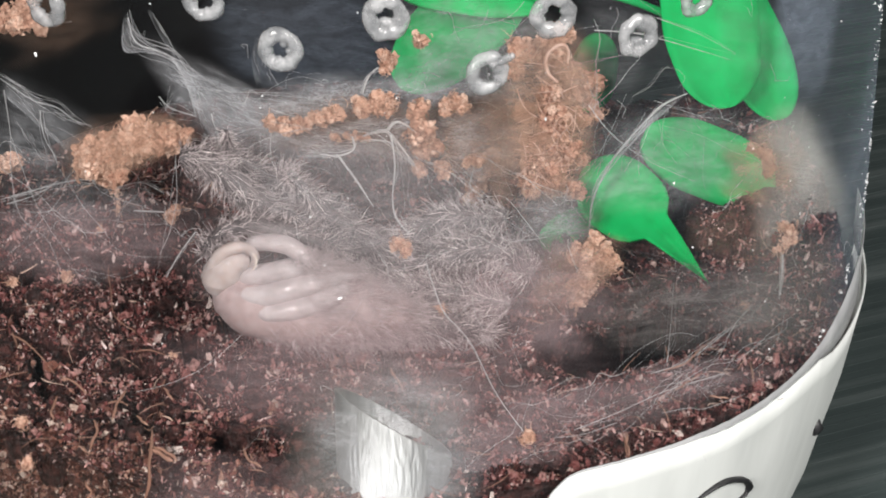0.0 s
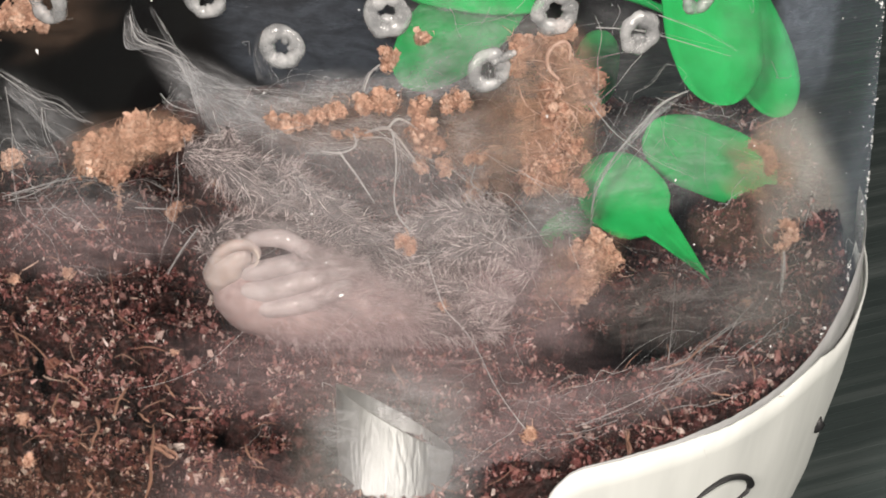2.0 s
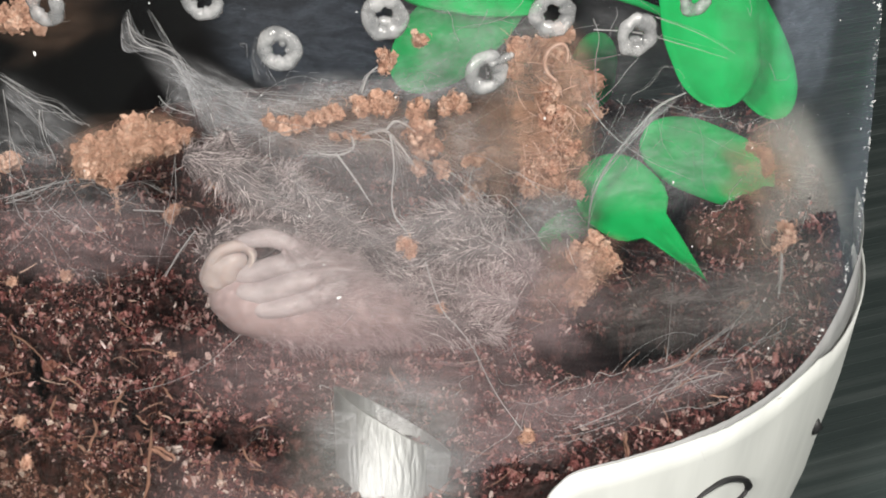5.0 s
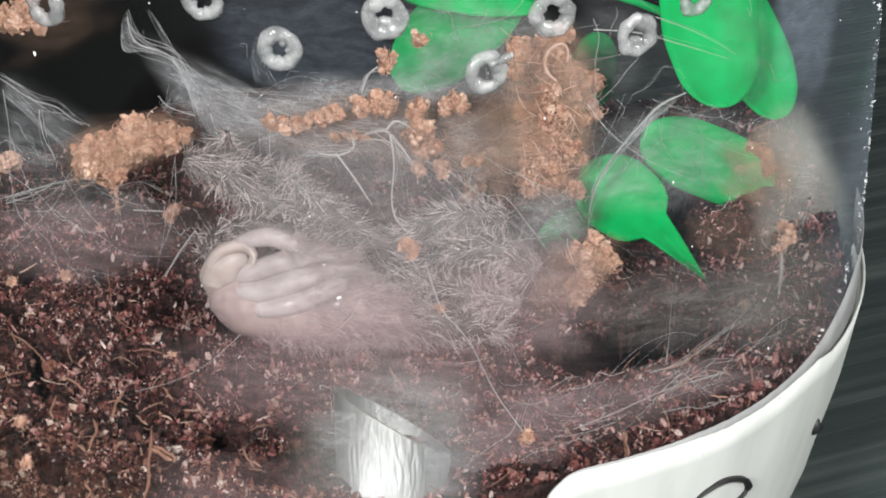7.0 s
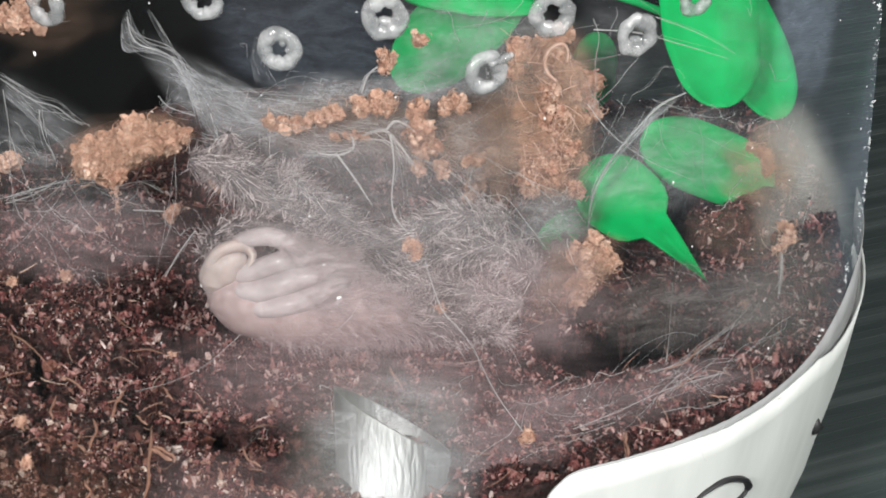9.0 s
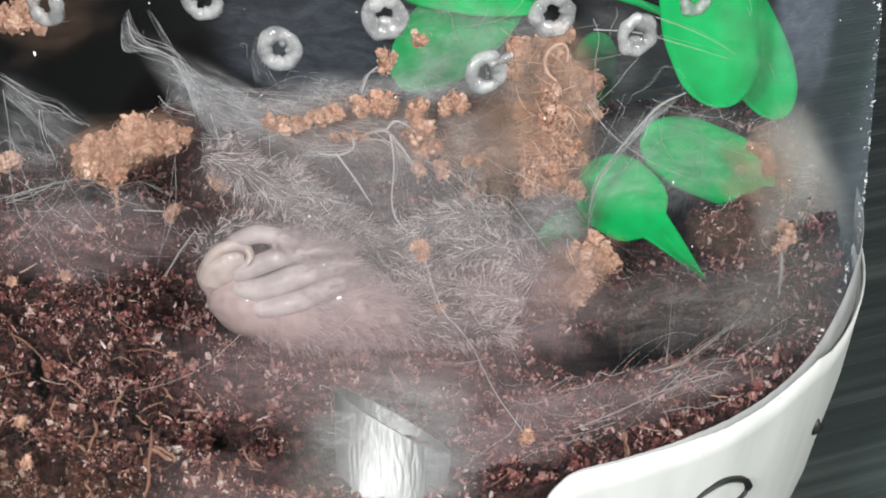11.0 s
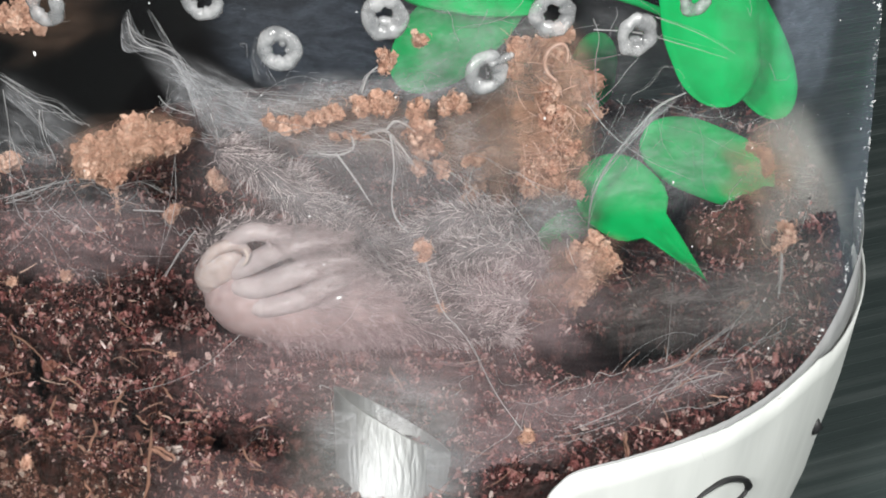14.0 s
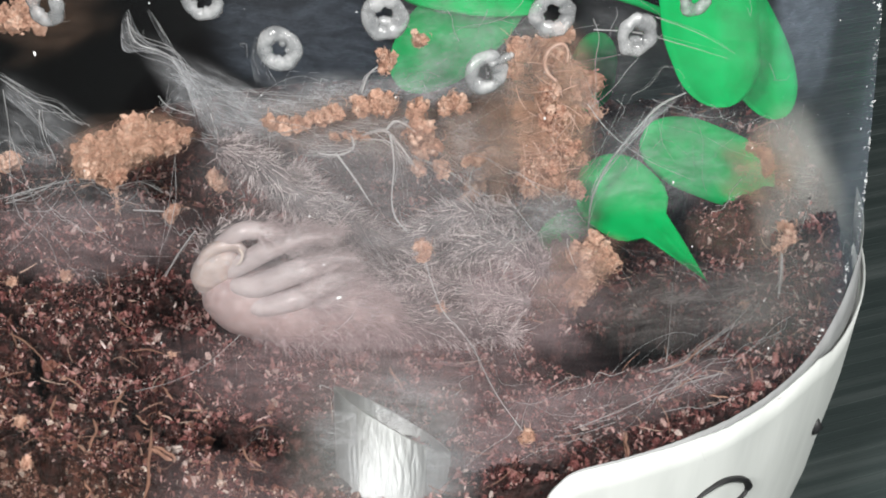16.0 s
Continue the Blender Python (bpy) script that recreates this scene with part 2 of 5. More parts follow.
def icosahedron():
    bm = bmesh.new()
    bmesh.ops.create_icosphere(bm, subdivisions=1, radius=1)
    bm.verts.ensure_lookup_table()
    out = np.array([tuple(v.co) for v in bm.verts]), [tuple(v.index for v in f.verts) for f in bm.faces]
    bm.free()
    return out


ICO, ICO_F = icosahedron()


def smooth(pts, radii, step):
    """Catmull-Rom through the points, step pieces to a span."""
    pts = [Vector(p) for p in pts]
    if not hasattr(radii, "__len__"):
        radii = [radii] * len(pts)
    out, rad = [], []
    for i in range(len(pts) - 1):
        a, b, c, d = pts[max(i - 1, 0)], pts[i], pts[i + 1], pts[min(i + 2, len(pts) - 1)]
        for k in range(step):
            t = k / step
            out.append(0.5 * (2 * b + (c - a) * t + (2 * a - 5 * b + 4 * c - d) * t * t + (3 * b - a - 3 * c + d) * t ** 3))
            e = t * t * (3 - 2 * t)
            rad.append(radii[i] * (1 - e) + radii[i + 1] * e)
    return out + [pts[-1]], rad + [radii[-1]]


def mesh_of(name, soup, material, pivot, shade=True):
    me = bpy.data.meshes.new(name)
    piv = np.array(pivot, float)
    me.from_pydata(((np.array(soup.v, float) - piv) * 0.001).tolist(), [], soup.f)
    me.materials.append(material)
    if shade:
        me.polygons.foreach_set("use_smooth", [True] * len(me.polygons))
    me.update()
    return me


def thing(name, base, label, category, group="", kind=""):
    """An Empty at the base of a thing that has parts."""
    ob = new(name)
    ob.location = Vector(base) * 0.001
    PIVOT[ob.name] = Vector(base)
    return tagged(ob, label, category, group, kind)


def solid(name, soup, material, base, label, category, group="", kind="", shade=True):
    ob = new(name, mesh_of(name, soup, material, base, shade))
    ob.location = Vector(base) * 0.001
    PIVOT[ob.name] = Vector(base)
    return tagged(ob, label, category, group, kind)


def part(name, soup, material, parent, label="", pivot=None, shade=True, kind=""):
    pivot = Vector(pivot) if pivot is not None else PIVOT[parent.name]
    ob = new(name, mesh_of(name, soup, material, pivot, shade))
    ob.parent = parent
    ob.location = (pivot - PIVOT[parent.name]) * 0.001
    PIVOT[ob.name] = pivot
    return tagged(ob, label, kind=kind)


def tuft(p):
    """A slow swirl in space that gathers neighbouring hairs."""
    return Vector((noise.noise(p * 0.8), noise.noise(p * 0.8 + Vector((9, 0, 0))), noise.noise(p * 0.8 + Vector((0, 17, 0)))))


def fuzz(soup, pts, radii, count, length, r=0.035, lo=0.0, hi=1.0, sweep=0.7, droop=0.25):
    """Hairs all round a limb, leaning towards its end."""
    n = len(pts) - 1
    for _ in range(count):
        t = rng.uniform(lo, hi) * n
        i = min(int(t), n - 1)
        d = (pts[i + 1] - pts[i]).normalized()
        p = pts[i].lerp(pts[i + 1], t - i)
        a = d.cross(Vector((0.2, 0.1, 1))).normalized()
        b = d.cross(a)
        w = rng.uniform(0, 6.283)
        nrm = a * math.cos(w) + b * math.sin(w)
        way = (nrm + d * (sweep + rng.normal(0, 0.5)) + Vector(rng.normal(0, 0.32, 3))).normalized()
        way = (way + tuft(p + nrm * radii[i]) * 1.25).normalized()
        bend = (d * rng.normal(0.25, 0.2) + Vector(rng.normal(0, 0.18, 3)) + Vector((0, 0, -droop * rng.uniform(0, 1))))
        soup.hair(p + nrm * radii[i] * 0.9, way, bend * 0.7, length * rng.uniform(0.45, 1.25), r * rng.uniform(0.7, 1.3))


# ---- room and table ----
def box(soup, lo, hi):
    s = len(soup.v)
    soup.v += [(x, y, z) for x in (lo[0], hi[0]) for y in (lo[1], hi[1]) for z in (lo[2], hi[2])]
    soup.f += [tuple(s + i for i in q) for q in ((0, 1, 3, 2), (4, 6, 7, 5), (0, 4, 5, 1), (2, 3, 7, 6), (0, 2, 6, 4), (1, 5, 7, 3))]


TABLE_Z = -43.0


def build_room():
    for name, lo, hi in (("floor", (-2000, -2000, -820), (2000, 2000, -800)), ("ceiling", (-2000, -2000, 1800), (2000, 2000, 1820)),
                         ("wall_north", (-2000, 2000, -820), (2000, 2060, 1820)), ("wall_south", (-2000, -2060, -820), (2000, -2000, 1820)),
                         ("wall_east", (2000, -2000, -820), (2060, 2000, 1820)), ("wall_west", (-2060, -2000, -820), (-2000, 2000, 1820))):
        s = Soup()
        box(s, lo, hi)
        solid(name, s, INK if name == "floor" else PAINT, (0, 0, lo[2]), ("dark bare " if name == "floor" else "plain grey painted ") + name.split("_")[0], name.split("_")[0], kind="structure", shade=False)
    s = Soup()
    box(s, (-700, -500, TABLE_Z - 25), (700, 500, TABLE_Z - 1))
    table = solid("table", s, RIBS, (0, 0, TABLE_Z - 25), "black table top with fine ribbed wood grain", "table", shade=False)
    for x in (-650, 650):
        for y in (-450, 450):
            s = Soup()
            box(s, (x - 25, y - 25, -800), (x + 25, y + 25, TABLE_Z - 25))
            part("leg", s, TABLE, table, shade=False)
    # fine ribs of the board, running aslant
    s = Soup()
    for i in range(150):
        y = -140 + i * 1.9
        box(s, (-350, y, TABLE_Z - 1), (500, y + 1.75 + rng.uniform(-0.08, 0.08), TABLE_Z - rng.uniform(0, 0.06)))
    c, d = math.cos(radians(24)), math.sin(radians(24))
    s.v = [(x * c - y * d, x * d + y * c, z) for x, y, z in s.v]
    part("ribbing", s, RIBS, table, "narrow raised ribs", shade=False, kind="stuff")


build_room()

# ---- jar ----
PROFILE = [(-42.0, 44.0), (-40.5, 45.4), (-36.0, 47.2), (-28.0, 50.1), (-20.0, 53.0), (-8.0, 55.7), (2.0, 57.4), (30.0, 57.2), (74.0, 56.8)]


def wall_r(z):
    return float(np.interp(z, [p[0] for p in PROFILE], [p[1] for p in PROFILE]))


def on_wall(deg, z, out=0.0):
    """A point of the jar's outer side; 0 degrees faces the lens, 90 is to the right."""
    r, w = wall_r(z) + out, radians(deg)
    return Vector((r * math.sin(w), -r * math.cos(w), z))


def ring_at(soup, place, r, seed):
    """A lumpy ring of molten plastic round a hole, on the wall."""
    p = Vector(place)
    nrm = Vector((p.x, p.y, 0)).normalized()
    a, b = Vector((-nrm.y, nrm.x, 0)), Vector((0, 0, 1))
    s, n, m = len(soup.v), 28, 10
    for i in range(n):
        w = 2 * math.pi * i / n
        k = 1 + 0.16 * noise.noise(Vector((math.cos(w) * 1.4, math.sin(w) * 1.4, seed * 5.3)))
        fat = r * (0.36 + 0.15 * noise.noise(Vector((math.cos(w) * 2, math.sin(w) * 2, seed * 2.1 + 9))))
        for j in range(m):
            u = 2 * math.pi * j / m
            q = (r * 0.71 * k + fat * math.cos(u))
            lump = 0.10 * noise.noise(Vector((math.cos(w) * 5, math.sin(w) * 5, u + seed)))
            self_out = fat * math.sin(u) * 0.8 + lump
            soup.v.append(tuple(p + (a * math.cos(w) + b * math.sin(w)) * q + nrm * self_out))
    for i in range(n):
        for j in range(m):
            e, g = s + i * m, s + ((i + 1) % n) * m
            soup.f.append((e + j, e + (j + 1) % m, g + (j + 1) % m, g + j))


def wall_film(jar, d0, d1, z0, z1, dens, seed, film=SMEAR_HAZE, label="faint whitish smear with painted haze"):
    """A thin film on the outer side: dust, dried drops, painted haze and shade."""
    s, n, m, thick = Soup(), 40, 30, []
    for i in range(n + 1):
        for j in range(m + 1):
            u, v = i / n, j / m
            s.v.append(tuple(on_wall(d0 + (d1 - d0) * u, z0 + (z1 - z0) * v, 0.05 + 0.008 * (seed - 20))))
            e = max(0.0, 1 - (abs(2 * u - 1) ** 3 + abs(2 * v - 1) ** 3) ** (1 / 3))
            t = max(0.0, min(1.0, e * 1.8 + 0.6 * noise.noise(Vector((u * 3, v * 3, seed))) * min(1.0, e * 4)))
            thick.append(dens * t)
    for i in range(n):
        for j in range(m):
            a = i * (m + 1) + j
            s.f.append((a, a + m + 1, a + m + 2, a + 1))
    silk_data(part("smear", s, film, jar, label, kind="stuff"), thick, m, 1.0 / n, 1.0 / m, seed)


def silk_data(ob, thick, m, su, sv, seed):
    """Gives a sheet its thickness point by point and its thread directions."""
    me = ob.data
    me.attributes.new("silk", "FLOAT", "POINT").data.foreach_set("value", thick)
    uv = me.uv_layers.new(name="UVMap")
    for loop in me.loops:
        i, j = divmod(loop.vertex_index, m + 1)
        uv.data[loop.index].uv = (i * su + seed, j * sv)


def build_jar():
    jar = thing("plastic_jar", (0, 0, TABLE_Z), "clear round plastic jar with melted air holes on a black table", "jar")
    s, n = Soup(), 128
    prof = PROFILE + [(z, r - 1.0) for z, r in PROFILE[::-1]]
    for z, r in prof:
        for i in range(n):
            w = 2 * math.pi * i / n
            s.v.append((r * math.sin(w), -r * math.cos(w), z))
    for k in range(len(prof) - 1):
        for i in range(n):
            j = (i + 1) % n
            s.f.append((k * n + i, k * n + j, (k + 1) * n + j, (k + 1) * n + i))
    body = part("wall", s, PLASTIC, jar, "clear scratched plastic side")
    body.visible_shadow = False
    s = Soup()
    s.v = [(43 * math.sin(2 * math.pi * i / n), 43 * math.cos(2 * math.pi * i / n), z) for z in (TABLE_Z + 0.05, TABLE_Z + 1.2) for i in range(n)]
    s.f = [tuple(range(n)), tuple(range(n, 2 * n))[::-1]] + [(i, (i + 1) % n, n + (i + 1) % n, n + i) for i in range(n)]
    part("base", s, PLASTIC, jar, "flat plastic bottom")
    # air holes
    for i, (place, r) in enumerate((((-27.5, -50.7, 50.3), 1.95), ((-12.8, -56.3, 52.7), 1.75), ((-6.2, -57.4, 48.8), 1.95), ((3.0, -57.6, 51.8), 1.98), ((11.8, -56.5, 46.2), 1.92),
                                    ((17.6, -55.0, 51.1), 2.05), ((25.3, -51.9, 47.9), 1.95), ((30.8, -48.8, 50.3), 1.7))):
        s = Soup()
        ring_at(s, place, r, i * 1.7)
        if i == 4:
            for k in range(6):
                s.lump(Vector(place) + Vector((0.5 + 0.33 * k, -0.35, 0.9 + 0.17 * k)), rng.uniform(0.25, 0.5), k, 0.3, 1)
        if i == 2:
            s.lump(Vector(place) + Vector((0.75, -0.1, -0.1)), 0.33, 3, 0.3, 2)
            s.lump(Vector(place) + Vector((0.3, -0.1, 0.55)), 0.36, 5, 0.3, 2)
        if i in (3, 6):
            s.lump(Vector(place) + Vector((-0.1, 0.1, -0.55)), 0.75, 8 + i, 0.3, 2, (1.2, 0.5, 0.7))
        part("air_hole_rim", s, MELT, jar, "whitish melted plastic rim")
    # wide films paint the plastic's bluish haze; the one from 43 degrees is a smear
    for d0, d1, z0, z1, dens, seed in ((30, 112, -10, 96, 0.095, 21), (12, 60, 0, 80, 0.02, 22), (43, 56, 34, 62, 0.3, 23), (56, 92, -4, 34, 0.2, 24), (-4, 14, -14, 12, 0.1, 27)):
        wall_film(jar, d0, d1, z0, z1, dens, seed)
    # dark film added for the shade at the jar's back
    wall_film(jar, 118, 264, -24, 62, 3.0, 35, BACK_SHADE, "dark film that paints the shade at the back")
    wall_film(jar, -24, 3, -20, 7, 0.36, 36, DUSTY)
    wall_film(jar, -66, 2, -26, 4, 0.09, 37, COIR_DUST, "thin brown smear of dried soil")
    wall_film(jar, -8, 12, -10, 19, 0.2, 39, MIST, "milky scratched patch")
    wall_film(jar, 200, 262, 12, 62, 0.16, 38, COIR_DUST, "thin brown smear of dried soil")
    # paper label, wrapped round the lower side
    s, cols, rows, edge = Soup(), 150, 14, []
    for side in (0.55, 0.25):
        for i in range(cols + 1):
            deg = LABEL_FROM + (89.5 - LABEL_FROM) * (i / cols) ** 1.25
            top = float(np.interp(deg, [18, 30, 40, 46, 52, 57, 61, 70, 80], [2.9, 2.9, 2.7, 3.0, 3.6, 4.3, 5.4, 8.0, 8.6])) + 0.2 * noise.noise(Vector((deg * 0.09, 0, 0)))
            near = max(0.0, 1 - (deg - LABEL_FROM) / 4.0)
            top -= 4.2 * (1 - math.sqrt(max(0.0, 1 - near * near)))
            top += 0.10 * noise.noise(Vector((deg * 0.9, 4, 0)))
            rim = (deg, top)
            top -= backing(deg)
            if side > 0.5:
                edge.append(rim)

            for j in range(rows + 1):
                z = top + (-40 - top) * j / rows
                s.v.append(tuple(on_wall(deg, z, side + 0.45 * max(0.0, min(1.0, (deg - 52) / 16)) + 0.12 * noise.noise(Vector((deg * 0.09, z * 0.12, 3))))))
    off = (cols + 1) * (rows + 1)
    for i in range(cols):
        for j in range(rows):
            a = i * (rows + 1) + j
            s.f += [(a, a + 1, a + rows + 2, a + rows + 1), (off + a, off + a + rows + 1, off + a + rows + 2, off + a + 1)]
    for i in range(cols):
        for a in (i * (rows + 1), i * (rows + 1) + rows):
            s.f.append((a, a + rows + 1, off + a + rows + 1, off + a))
    for j in range(rows):
        for a in (j, cols * (rows + 1) + j):
            s.f.append((a, off + a, off + a + 1, a + 1))
    label = part("label", s, LABEL, jar, "white paper label with black marks")
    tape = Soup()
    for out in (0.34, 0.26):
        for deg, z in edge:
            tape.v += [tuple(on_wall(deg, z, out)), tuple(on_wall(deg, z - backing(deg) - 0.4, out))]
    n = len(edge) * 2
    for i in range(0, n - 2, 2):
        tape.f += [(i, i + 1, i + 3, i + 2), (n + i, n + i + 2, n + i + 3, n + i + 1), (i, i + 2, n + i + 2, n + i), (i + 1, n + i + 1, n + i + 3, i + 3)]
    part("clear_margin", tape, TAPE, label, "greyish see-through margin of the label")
    ink = Soup()
    ink.tube([on_wall(d, z, 0.62) for d, z in MARK], [0.30, 0.5, 0.62, 0.7, 0.62, 0.5, 0.3], 8, flat=0.5)
    part("written_stroke", ink, INK, label, "black curved pen stroke")
    ink = Soup()
    ink.lump(on_wall(*DOT, 0.75), 1.05, 4, 0.25, 2, (0.8, 0.8, 1.1))
    part("written_dot", ink, INK, label, "black pen dot")
    return jar


LABEL_FROM = 18.3


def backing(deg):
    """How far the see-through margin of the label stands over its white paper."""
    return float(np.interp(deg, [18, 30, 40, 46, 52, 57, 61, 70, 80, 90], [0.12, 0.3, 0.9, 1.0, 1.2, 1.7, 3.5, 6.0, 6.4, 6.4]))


MARK = [(37.2, -6.5), (38.8, -5.8), (41.4, -5.6), (44.4, -6.8), (46.1, -8.2), (46.5, -9.6), (44.8, -10.2)]
DOT = (63.5, -9.8)
jar = build_jar()


# ---- soil ----
def soil_z(x, y):
    """The height of the soil in the jar."""
    z = 1.3 * noise.noise(Vector((x * 0.06, y * 0.06, 2))) + 0.8 * noise.noise(Vector((x * 0.17, y * 0.17, 5)))
    z -= 17 * math.exp(-(((x + 24) / 26) ** 2 + ((y - 50) / 15) ** 2))
    z -= 5.0 * math.exp(-(((x - 29) / 13) ** 2 + ((y + 20.5 - 0.35 * (x - 29)) / 7.5) ** 2))
    z -= 3.0 * math.exp(-(((x + 20) / 7) ** 2 + ((y + 6) / 5) ** 2))
    z += 1.4 * math.exp(-(((x - 30) / 20) ** 2 + ((y + 40) / 9) ** 2)) + (0.4 * max(0.0, math.hypot(x, y) - 46) / 10 if x > 12 else 0)
    z += 9.0 * math.exp(-(((x - 48) / 13) ** 2 + ((y - 22) / 20) ** 2))
    return z


def burrow(x, y):
    """Under 1 inside the mouth of the burrow."""
    u, v = (x - 29.0) / 9.0, (y + 19.0 - 0.35 * (x - 29.0)) / 5.0
    return math.hypot(u, v) + 0.2 * noise.noise(Vector((x * 0.25, y * 0.25, 11))) + 0.15 * noise.noise(Vector((x, y, 11)))


def relief(p):
    """Crumbs, pits and cracks of the soil."""
    a = noise.noise(p * 0.22 + Vector((3, 0, 0)))
    b = noise.noise(p * 0.5)
    return 0.7 * a + 1.8 * b * abs(b) - 4.4 * pit(p) + 0.5 * noise.noise(p * 1.1) + 0.35 * abs(noise.noise(p * 2.3)) + 0.22 * noise.noise(p * 4.1)


# single dark hollows: x, y and half width
HOLLOWS = [(-33.6, -26.5, 2.0), (-34.8, -32.6, 1.7), (-35.2, -38.9, 1.6), (-19.8, -26.5, 1.8), (-25.6, -30.2, 1.5), (-14.6, -28.9, 1.3), (-19.9, -42.3, 1.3), (-38.2, -35.5, 1.3), (-25.2, -43.9, 1.1), (-22.9, -37.2, 1.3)]


def pit(p):
    """Where the soil has a dark crack: 0 to 1."""
    q = noise.noise(p * 0.23 + Vector((0, 7, 0))) + 0.4 * noise.noise(p * 0.8 + Vector((5, 0, 0)))
    q = max(0.0, min(1.0, (q - 0.07) / 0.18))
    return max(q * q * (3 - 2 * q), *(math.exp(-(((p.x - x) / w) ** 2 + ((p.y - y) / w) ** 2) ** 2) for x, y, w in HOLLOWS)) * (0.3 if p.x > 10 and p.x * p.x + p.y * p.y > 1850 else 1.0)


def build_soil():
    ground = Soup()
    rings, n = 270, 800
    ground.v.append((0, 0, soil_z(0, 0)))
    for i in range(1, rings + 1):
        r = 56.3 * (i / rings) ** 0.8
        for k in range(n):
            w = 2 * math.pi * k / n
            x, y = r * math.cos(w), r * math.sin(w)
            p = Vector((x, y, 0))
            ground.v.append((x, y, soil_z(x, y) + relief(p)))
    ground.f += [(0, 1 + k, 1 + (k + 1) % n) for k in range(n)]
    for i in range(rings - 1):
        for k in range(n):
            a, b = 1 + i * n + k, 1 + i * n + (k + 1) % n
            if burrow(*ground.v[a][:2]) > 1:
                ground.f.append((a, a + n, b + n, b))
    last = 1 + (rings - 1) * n
    levels = [-0.6 * k for k in range(1, 32)] + [-24, -30, -36, -41.5]
    low = last
    for zz in levels:
        for k in range(n):
            w = 2 * math.pi * k / n
            c, d = math.cos(w), math.sin(w)
            r = wall_r(zz) - 1.25
            p = Vector((r * c, r * d, zz))
            r -= max(0.0, 0.5 + 0.9 * noise.noise(p * 0.5) + 0.5 * noise.noise(p * 1.3) + 0.3 * noise.noise(p * 3.1)) * (0.55 if c > 0.2 else 1.0) if d < 0.5 else 0
            ground.v.append((r * c, r * d, zz))
        for k in range(n):
            a, b = low + k, low + (k + 1) % n
            ground.f.append((a, a + n, b + n, b))
        low += n
    ground.f.append(tuple(low + k for k in range(n)))
    for _ in range(650):
        r, w = 54 * math.sqrt(rng.uniform()), rng.uniform(0, 6.283)
        x, y = r * math.cos(w), r * math.sin(w)
        if y < 25 and burrow(x, y) > 1.2:
            ground.lump((x, y, soil_z(x, y) + relief(Vector((x, y, 0))) + 0.2), rng.uniform(0.5, 1.4), rng.uniform(0, 60), 0.8, 2, (1, 1, 0.7))
    for spot, size in (((-5.8, -52.6, 5.3), 1.3), ((-5.0, -52.8, 3.2), 1.3), ((-6.5, -52.8, 1.2), 1.6), ((-4.6, -53.0, -0.4), 1.3), ((-8.2, -52.4, 2.2), 1.2), ((-9.7, -52.4, -0.8), 1.5)):
        ground.lump(spot, size, size * 31, 0.8, 3)
    solid("soil_bed", ground, SOIL, (0, 0, -41.5), "dark damp brown soil filling the jar", "soil", kind="structure")
    s = Soup()
    for _ in range(118000):
        r, w = 55.8 * math.sqrt(rng.uniform()), rng.uniform(0, 6.283)
        x, y = r * math.cos(w), r * math.sin(w)
        if y > 32 or (y > -4 and rng.uniform() < 0.72):
            continue
        size = min(0.9, 0.08 + rng.exponential(0.115))
        if rng.uniform() < 0.96 * pit(Vector((x, y, 0))) or burrow(x, y) < 1.03:
            continue
        s.grain((x, y, soil_z(x, y) + relief(Vector((x, y, 0))) + rng.uniform(-0.1, 0.5)), size)
    peat = Soup()
    for _ in range(34000):
        w, z = rng.uniform(-1.5, 1.3), rng.uniform(-12, 4)
        size = min(1.0, 0.11 + rng.exponential(0.16))
        r = wall_r(z) - 1.15 - size * 0.8 - rng.uniform(0, 0.6)
        x, y = r * math.sin(w), -r * math.cos(w)
        if z < soil_z(x, y) + relief(Vector((x, y, 0))) + 0.3:
            (peat if w < -0.12 + 0.1 * noise.noise(Vector((z * 0.3, 0, 4))) else s).grain((x, y, z), size)
    for _ in range(9000):
        w, q = rng.uniform(3.3, 4.75), 55.6 - rng.exponential(4.0)
        x, y = q * math.cos(w), q * math.sin(w)
        if rng.uniform() > 0.8 * pit(Vector((x, y, 0))):
            peat.grain((x, y, soil_z(x, y) + relief(Vector((x, y, 0))) + rng.uniform(0.0, 0.6)), min(0.8, 0.09 + rng.exponential(0.12)))
    solid("peat_grains", peat, PEAT, (0, 0, 0), "loose warm brown peat crumbs against the glass", "soil", kind="stuff", shade=False)
    solid("soil_grains", s, GRAIN, (0, 0, 0), "loose dark brown soil crumbs and bark bits", "soil", kind="stuff", shade=False)
    s = Soup()
    for _ in range(29000):
        r, w = 55.8 * math.sqrt(rng.uniform()), rng.uniform(0, 6.283)
        x, y = r * math.cos(w), r * math.sin(w)
        if noise.noise(Vector((x * 0.55, y * 0.55, 21))) < -0.08 and rng.uniform() < 0.8:
            continue
        if y > 20 or burrow(x, y) < 1.05 or rng.uniform() < 0.96 * pit(Vector((x, y, 0))):
            continue
        s.chip((x, y, soil_z(x, y) + relief(Vector((x, y, 0))) + rng.uniform(0.1, 0.55)), 0.12 + rng.exponential(0.16))
    for _ in range(3500):
        w, z = rng.uniform(-1.5, 0.5), rng.uniform(-15, 1)
        r = wall_r(z) - 1.3 - rng.uniform(0, 0.5)
        s.chip((r * math.sin(w), -r * math.cos(w), z), 0.1 + rng.exponential(0.13))
    for _ in range(330):
        r, w = 55 * math.sqrt(rng.uniform()), rng.uniform(3.0, 6.4)
        x, y = r * math.cos(w), r * math.sin(w)
